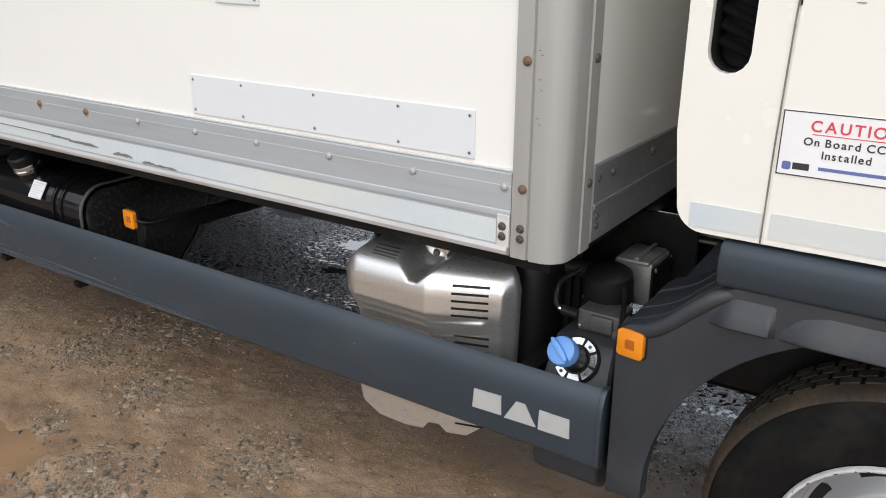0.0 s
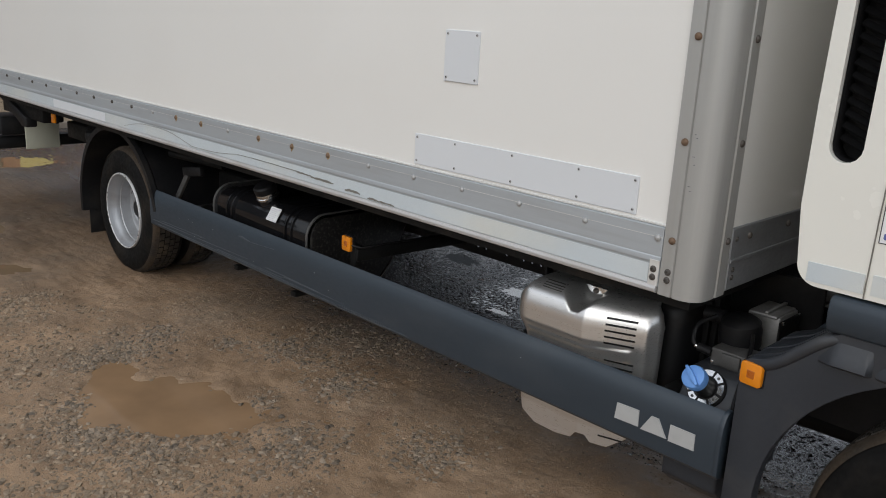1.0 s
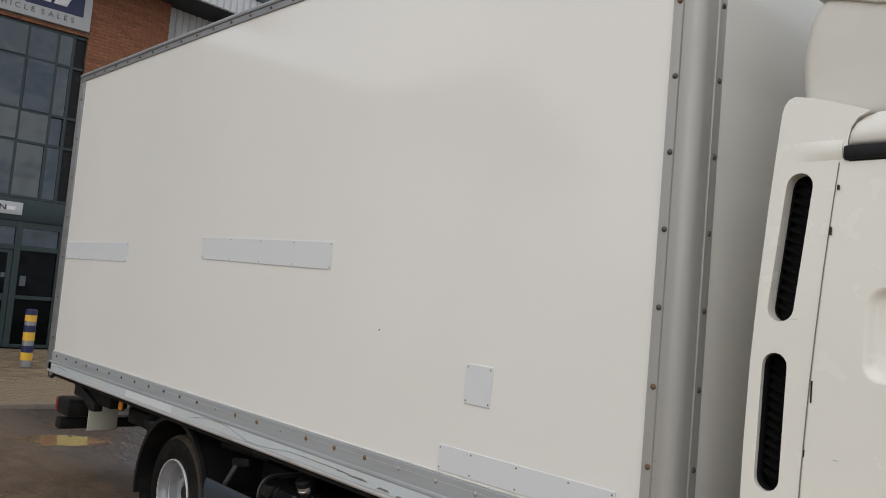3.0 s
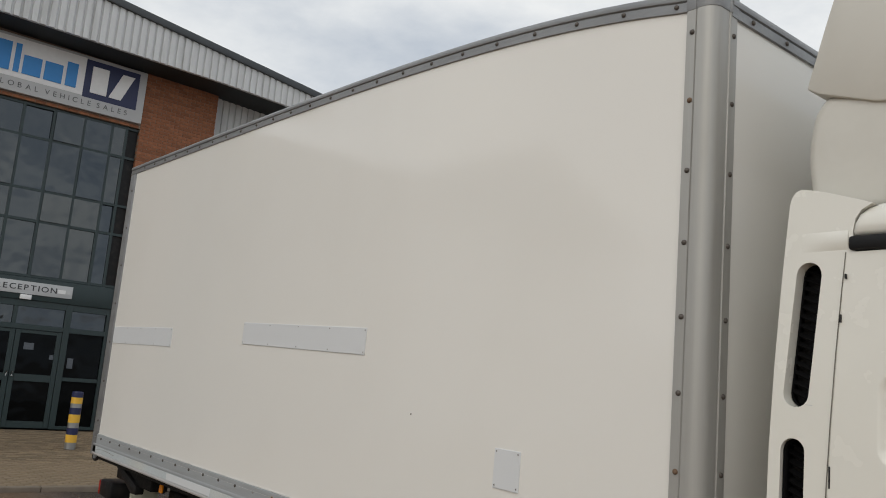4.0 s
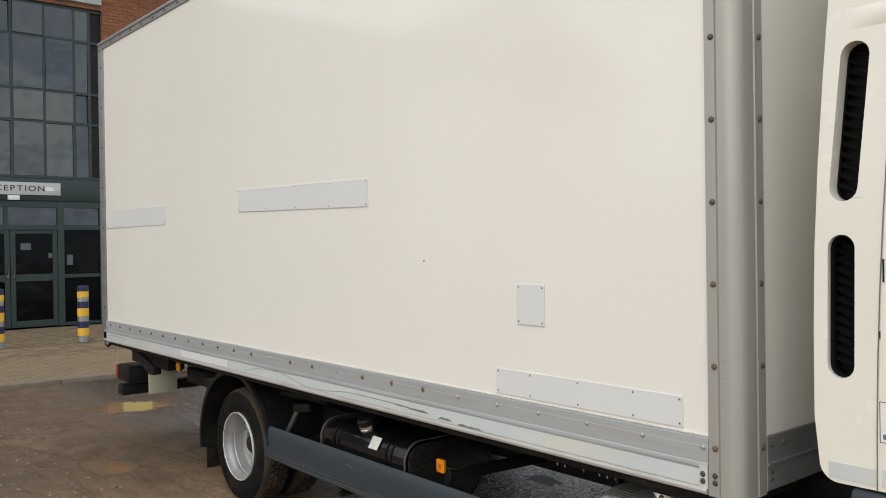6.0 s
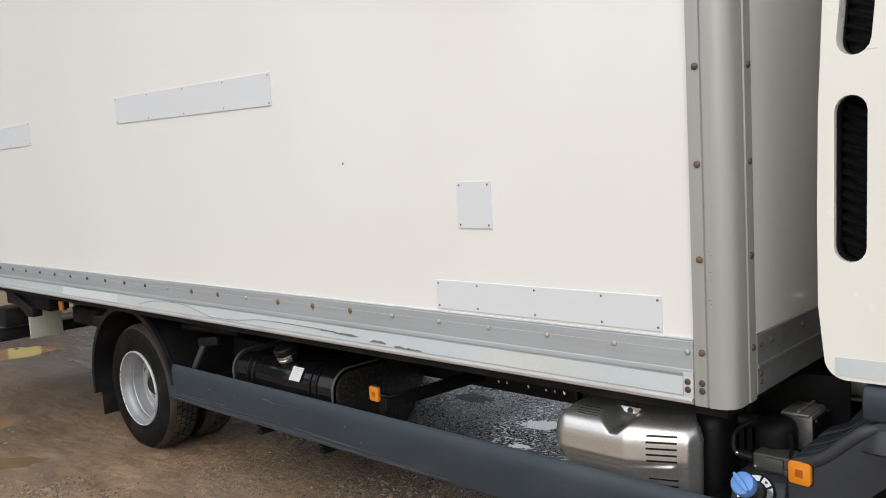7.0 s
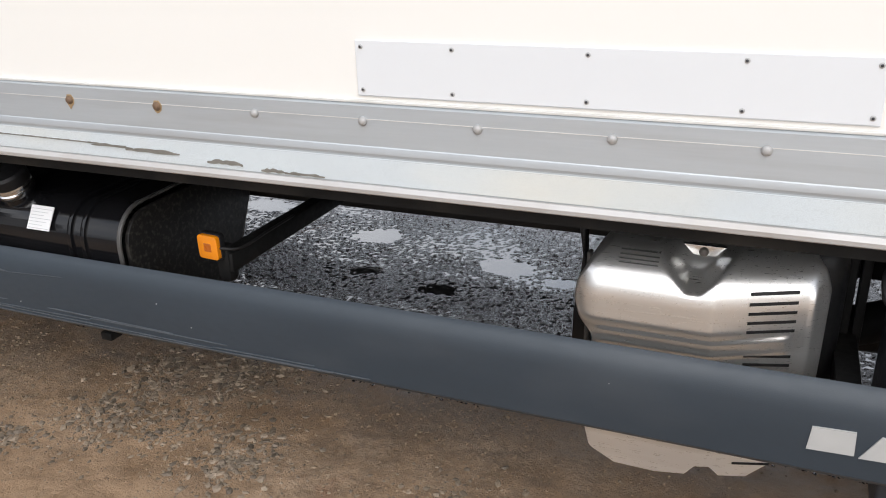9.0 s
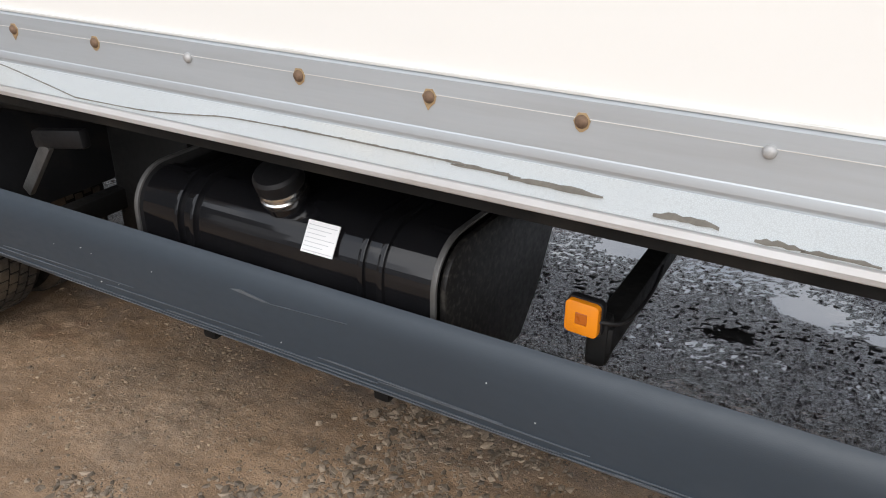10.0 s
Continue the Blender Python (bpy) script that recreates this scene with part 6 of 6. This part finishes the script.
def flare(x0, x1):
    """A rounded ledge swelling out of the mudguard, with a rounded end."""
    bm = bmesh.new()
    rows = []
    n = 14
    for i in range(n + 1):
        x = x0 + (x1 - x0) * i / n
        k = ramp(x, x0, x0 + 0.055) * (1 - ramp(x, x1 - 0.006, x1))
        top = 0.902 - 0.055 * (1 - ramp(x, x0, x0 + 0.06))
        rows.append([bm.verts.new((x, 0.058 - d * k, top - (top - 0.822) * f)) for d, f in ((-0.006, 0.0), (0.004, 0.22), (0.015, 0.50), (0.025, 0.78), (0.026, 0.86), (0.014, 0.95), (-0.02, 1.0))])
    for a, b in zip(rows, rows[1:]):
        for k in range(6):
            bm.faces.new((a[k], b[k], b[k + 1], a[k + 1]))
    return bm


part("rolled_edge", tube(curve_path([(0.285, 0.070, 0.762), (0.315, 0.063, 0.772), (0.350, 0.061, 0.796), (0.400, 0.061, 0.842), (0.440, 0.063, 0.876), (0.470, 0.072, 0.890)]), 0.017, 14), FENDER, mg, "rolled upper edge of the mudguard", 60)
part("arch_flare", flare(0.425, 0.563), FENDER, mg, "rounded ledge moulded into the mudguard", 60)
part("arch_flare", flare(0.566, 1.15), FENDER, mg, "rounded ledge moulded into the mudguard", 60)
part("step_trim", prism(((0.05, 1.002), (0.040, 0.985), (0.036, 0.955), (0.045, 0.912), (0.07, 0.905), (0.30, 0.905), (0.30, 1.002)), "x", 0.440, 1.9, 0.010), SLATE, lorry, "slate grey trim below the cab")


part("arch_liner", prism([(0.262, 0.535)] + [(x + 0.014, z - 0.014) for x, z in crest[2:]] + [(1.30, 0.78), (1.32, 0.535)], "y", 0.365, 0.379), BLACK, mg, "black inner wall of the wheel arch")
part("steering_rod", tube([(0.02, 0.79, 0.325), (0.80, 0.79, 0.345)], 0.034, 12), CHASSIS, lorry, "black steering rod")


# wheels
def wheel(x, y, z, dual, out_r=0.385):
    """A road wheel whose outer face looks towards -y."""
    M = Matrix.Rotation(radians(90), 4, "X")
    deep = -0.115 if dual else -0.080
    w = part("wheel", lathe([(0.10, deep - 0.05), (0.10, deep - 0.012), (0.05, deep - 0.012)], 24, M), BLACK, lorry, "road wheel with a silver steel rim")
    prof = [(0.221, -0.02), (0.238, -0.004), (0.285, 0.006), (0.330, 0.004), (0.362, -0.012), (0.378, -0.030), (out_r, -0.045), (out_r, -0.175), (0.375, -0.20), (0.33, -0.222), (0.24, -0.21), (0.221, -0.20)]
    part("tyre", lathe(prof, 72, M, close=True), RUBBER, w, "black muddy tyre")
    part("mud_line", lathe([(0.366, -0.010), (0.372, -0.014), (0.381, -0.030), (0.3865, -0.046), (0.380, -0.046), (0.370, -0.022)], 72, M, close=True), MUDLINE, w, "dried mud on the tyre shoulder")
    bm = bmesh.new()
    for k in range(52):
        a = 2 * math.pi * k / 52
        for j, h in enumerate((-0.062, -0.095, -0.128, -0.161)):
            box(out_r - 0.004, out_r + 0.004, -0.018, 0.018, h - 0.013, h + 0.013, bm=bm, m=M @ Matrix.Rotation(a + (j % 2) * 0.05, 4, "Z"))
    part("tread", bm, TREADM, w, "mud-caked tread blocks", 0)
    rim = [(0.226, -0.016), (0.2315, -0.004), (0.2285, 0.006), (0.2225, 0.004), (0.218, -0.014), (0.212, -0.034), (0.206, -0.042), (0.203, -0.044 + deep * 0.2), (0.199, -0.046 + deep * 0.22), (0.197, deep * 0.78), (0.192, deep - 0.012), (0.172, deep - 0.022), (0.150, deep - 0.012),
           (0.135, deep + 0.006), (0.128, deep + 0.010), (0.096, deep + 0.010), (0.090, deep + 0.002), (0.088, deep - 0.03)]
    part("rim_lip", lathe([(0.2318, -0.006), (0.2312, 0.003), (0.2285, 0.0066), (0.2255, 0.0064), (0.2222, 0.0035)], 64, M, caps=False), RIMCHIP, w, "bare worn lip of the rim")
    part("rim", lathe(rim, 64, M, caps=False), RIMM, w, "silver painted steel rim")
    rs_ = random.Random(5)
    chips = bmesh.new()
    for k in range(34):
        a, span = 2 * math.pi * (k + rs_.uniform(-0.3, 0.3)) / 34, rs_.uniform(0.012, 0.05)
        arc_ = [a + span * (j / 3 - 0.5) for j in range(4)]
        r0 = rs_.uniform(0.2225, 0.2275)
        r1 = r0 + rs_.uniform(0.0012, 0.0035)
        prism([(r0 * math.cos(v), r0 * math.sin(v)) for v in arc_] + [(r1 * math.cos(v), r1 * math.sin(v)) for v in arc_[::-1]], "z", 0.0030, 0.0074, bm=chips)
    chips.transform(M)
    tagged(part("rim_chips", chips, RUSTGREY, w, "", 0), "dark chips in the rim lip", kind="stuff")
    for k in range(8):
        a = 2 * math.pi * (k + 0.5) / 8
        part("vent_hole", lathe([(0.017 if dual else 0.030, 0), (0.017 if dual else 0.030, 0.003)], 16, M @ Matrix.Rotation(a, 4, "Z") @ Matrix.Translation((0.168, 0, deep - 0.0195))), BLACK, w, smooth=0)
    for k in range(0 if dual else 6):
        a = 2 * math.pi * (k + 0.5) / 6
        part("wheel_nut", lathe([(0.013, 0), (0.013, 0.020), (0.008, 0.024)], 6, M @ Matrix.Rotation(a, 4, "Z") @ Matrix.Translation((0.112, 0, deep + 0.010))), GREYMETAL, w)
    part("hub", lathe([(0.060, deep - 0.03), (0.058, deep + 0.02), (0.045, deep + 0.032), (0.015, deep + 0.033)], 28, M), BLACK, w, "dark hub")
    w.matrix_local = Matrix.Translation((x, y, z))
    return w


def far_wheel(src, x, y, z):
    m = Matrix.Translation((x, y, z)) @ Matrix.Rotation(radians(180), 4, "Z")
    ob = copy_thing(src, m)
    ob.parent = lorry
    ob.matrix_parent_inverse = Matrix()
    return ob


rear = wheel(-3.70, 0.100, 0.368, True)
inner = copy_thing(rear, Matrix.Translation((-3.70, 0.350, 0.368)))
front = wheel(0.833, 0.098, 0.367, False)
far_wheel(rear, -3.70, 2.40, 0.368)
far_wheel(rear, -3.70, 2.15, 0.368)
far_wheel(front, 0.833, 2.40, 0.367)

# rear mudguards
def rear_guard(y0, y1):
    bm = bmesh.new()
    rows = []
    for i in range(25):
        a = radians(188 - 174 * i / 24)
        c, s = math.cos(a), math.sin(a)
        rows.append([bm.verts.new((-3.675 + r * c, y, 0.35 + r * s)) for r, y in ((0.515, y0), (0.545, y0), (0.545, y0 + 0.03), (0.53, y0 + 0.04), (0.53, y1), (0.515, y1))])
    for a, b in zip(rows, rows[1:]):
        for k in range(6):
            bm.faces.new((a[k], b[k], b[(k + 1) % 6], a[(k + 1) % 6]))
    bm.faces.new(rows[0])
    bm.faces.new(rows[-1][::-1])
    return part("rear_mudguard", bm, BLACK, lorry, "black plastic rear mudguard")


g = rear_guard(0.045, 0.56)
part("mudflap", box(-4.205, -4.195, 0.09, 0.54, 0.12, 0.36, 0.003), BLACK, g, "black rubber mudflap")
rear_guard(1.94, 2.455)
part("guard_stay", box(-0.017, 0.017, -0.009, 0.009, -0.20, 0.0, 0.004, m=pose(-2.99, 0.165, 0.705, 0, 40, 0)), GREYMETAL, lorry, "grey steel stay behind the guard")
part("stay_plate", box(-3.04, -2.84, 0.155, 0.185, 0.715, 0.765, 0.008, m=Matrix.Translation((-2.87, 0, 0.74)) @ Matrix.Rotation(radians(-9), 4, "Y") @ Matrix.Translation((2.87, 0, -0.74))), BLACK, lorry, "dark steel plate")
part("stay_tube", tube([(-3.25, 0.2, 0.78), (-2.75, 0.25, 0.78)], 0.02, 10), CHASSIS, lorry)
# Added black block in place of the shaded void by the tank.
part("battery_box", box(-3.02, -2.70, 0.36, 0.75, 0.33, 0.71, 0.02), CHASSIS, lorry, "black block added to fill the dark void behind the fuel tank")
part("air_tank", lathe([(0.02, -0.30), (0.09, -0.28), (0.11, -0.24), (0.11, 0.24), (0.09, 0.28), (0.02, 0.30)], 24, pose(-4.6, 0.45, 0.66, 0, 90, 0)), BLACK, lorry, "black air reservoir")
part("spring_can", lathe([(0.03, -0.11), (0.075, -0.10), (0.085, -0.08), (0.085, 0.08), (0.075, 0.10), (0.03, 0.11)], 24, pose(-4.31, 0.24, 0.675, 12, 0, 0)), BLACK, lorry, "black brake spring can behind the rear mudguard")

# tail: under-run bar, lamps, pale panel, hook
tail = part("underrun_bar", box(-6.35, -6.22, 0.15, 2.35, 0.37, 0.47, 0.015), BLACK, lorry, "black rear under-run bar")
part("bar_arm", box(-6.3, -5.3, 0.80, 0.90, 0.45, 0.60, 0.01), BLACK, tail)
lamp = part("rear_lamp", box(-6.33, -6.02, 0.14, 0.50, 0.51, 0.66, 0.02), BLACK, lorry, "black rear lamp box")
part("lens", box(-6.355, -6.31, 0.135, 0.50, 0.52, 0.65, 0.012), REDLENS, lamp, "red lamp lens")
part("pale_panel", box(-5.88, -5.865, 0.27, 0.53, 0.415, 0.655, 0.004), PALE, lorry, "pale cream hanging panel")
part("tail_strut", prism(((-6.06, 0.885), (-5.97, 0.895), (-5.36, 0.735), (-5.36, 0.66), (-5.46, 0.655)), "y", 0.12, 0.20, 0.012), BLACK, lorry, "black folded tail-lift arm")
part("tail_beam", box(-5.95, -5.1, 0.15, 0.3, 0.72, 0.84, 0.012), CHASSIS, lorry)
part("tail_beam", box(-5.2, -4.5, 0.35, 0.5, 0.60, 0.72, 0.012), CHASSIS, lorry)
part("hook", tube(curve_path([(-6.28, 0.03, 0.90), (-6.27, 0.03, 0.855), (-6.21, 0.03, 0.845), (-6.16, 0.03, 0.865), (-6.12, 0.03, 0.895)]), 0.014, 8), BLACK, lorry, "dark rope hook")


# ---- small pieces last: bricks and pavers ----
brick_mesh = link_mesh("brick", box(-0.1075, 0.0, -0.1065, 0.1065, -0.0335, 0.0335, 0.004, 1), BRICKM, 0)
bme = brick_mesh.data
bpy.data.objects.remove(brick_mesh)
half = link_mesh("brick", box(-0.1075, 0.0, -0.049, 0.049, -0.0335, 0.0335, 0.004, 1), BRICKM, 0)
hme = half.data
bpy.data.objects.remove(half)
row, z = 0, 6.315
while z < 8.5:
    off = 0.1125 * (row % 2)
    y = 3.46 + 0.1025 + off
    while y < 5.24 - 0.10:
        ob = new("brick", bme)
        ob.parent = wall
        ob.location = (FX + random.uniform(-0.002, 0.002), y, z)
        y += 0.225
    for ye in (3.46 + 0.051, 5.24 - 0.051) if row % 2 else ():
        ob = new("brick", hme)
        ob.parent = wall
        ob.location = (FX, ye, z)
    if z < 7.13:
        y = -0.74 + off
        while y < 3.40 and z > 7.03:
            ob = new("brick", bme)
            ob.parent = wall
            ob.location = (FX + random.uniform(-0.002, 0.002), y, z)
            y += 0.225
    row, z = row + 1, z + 0.075

paver_mesh = link_mesh("paver", box(-0.0475, 0.0475, -0.0965, 0.0965, -0.05, 0.0, 0.006, 1), PAVER, 0)
pme = paver_mesh.data
bpy.data.objects.remove(paver_mesh)
vv, ff, made = [], [], 0
rs = random.Random(11)
for i in range(76):
    x = KX - 0.125 - 0.05 - 0.101 * i
    for j in range(56):
        y = KY + 0.23 + 0.201 * j + (0.1 if i % 2 else 0)
        z = 0.062 + rs.uniform(-0.0025, 0.0025)
        if i < 22 and y < 2.2 and made < 300:
            ob = new("paver", pme)
            ob.parent = pave_bed
            ob.location = (x, y, z)
            made += 1
        else:
            k = len(vv)
            for dx, dy, dz in ((-0.0475, -0.0965, -0.03), (0.0475, -0.0965, -0.03), (0.0475, 0.0965, -0.03), (-0.0475, 0.0965, -0.03), (-0.043, -0.092, 0), (0.043, -0.092, 0), (0.043, 0.092, 0), (-0.043, 0.092, 0)):
                vv.append((x + dx, y + dy, z + dz))
            ff += [(k + 4, k + 5, k + 6, k + 7), (k, k + 1, k + 5, k + 4), (k + 1, k + 2, k + 6, k + 5), (k + 2, k + 3, k + 7, k + 6), (k + 3, k, k + 4, k + 7)]
PAVER2 = make_mat("paver_rest", (0.235, 0.175, 0.11), 0.8, vary=0.2, scale=5, fine=90, bump=0.3, bump_scale=200)
island_vary(PAVER2, 0.62, 1.15)
me = bpy.data.meshes.new("paver_rest")
me.from_pydata(vv, [], ff)
me.materials.append(PAVER2)
ob = new("pavers", me)
ob.parent = pave_bed
tagged(ob, "tan paving blocks", kind="stuff")
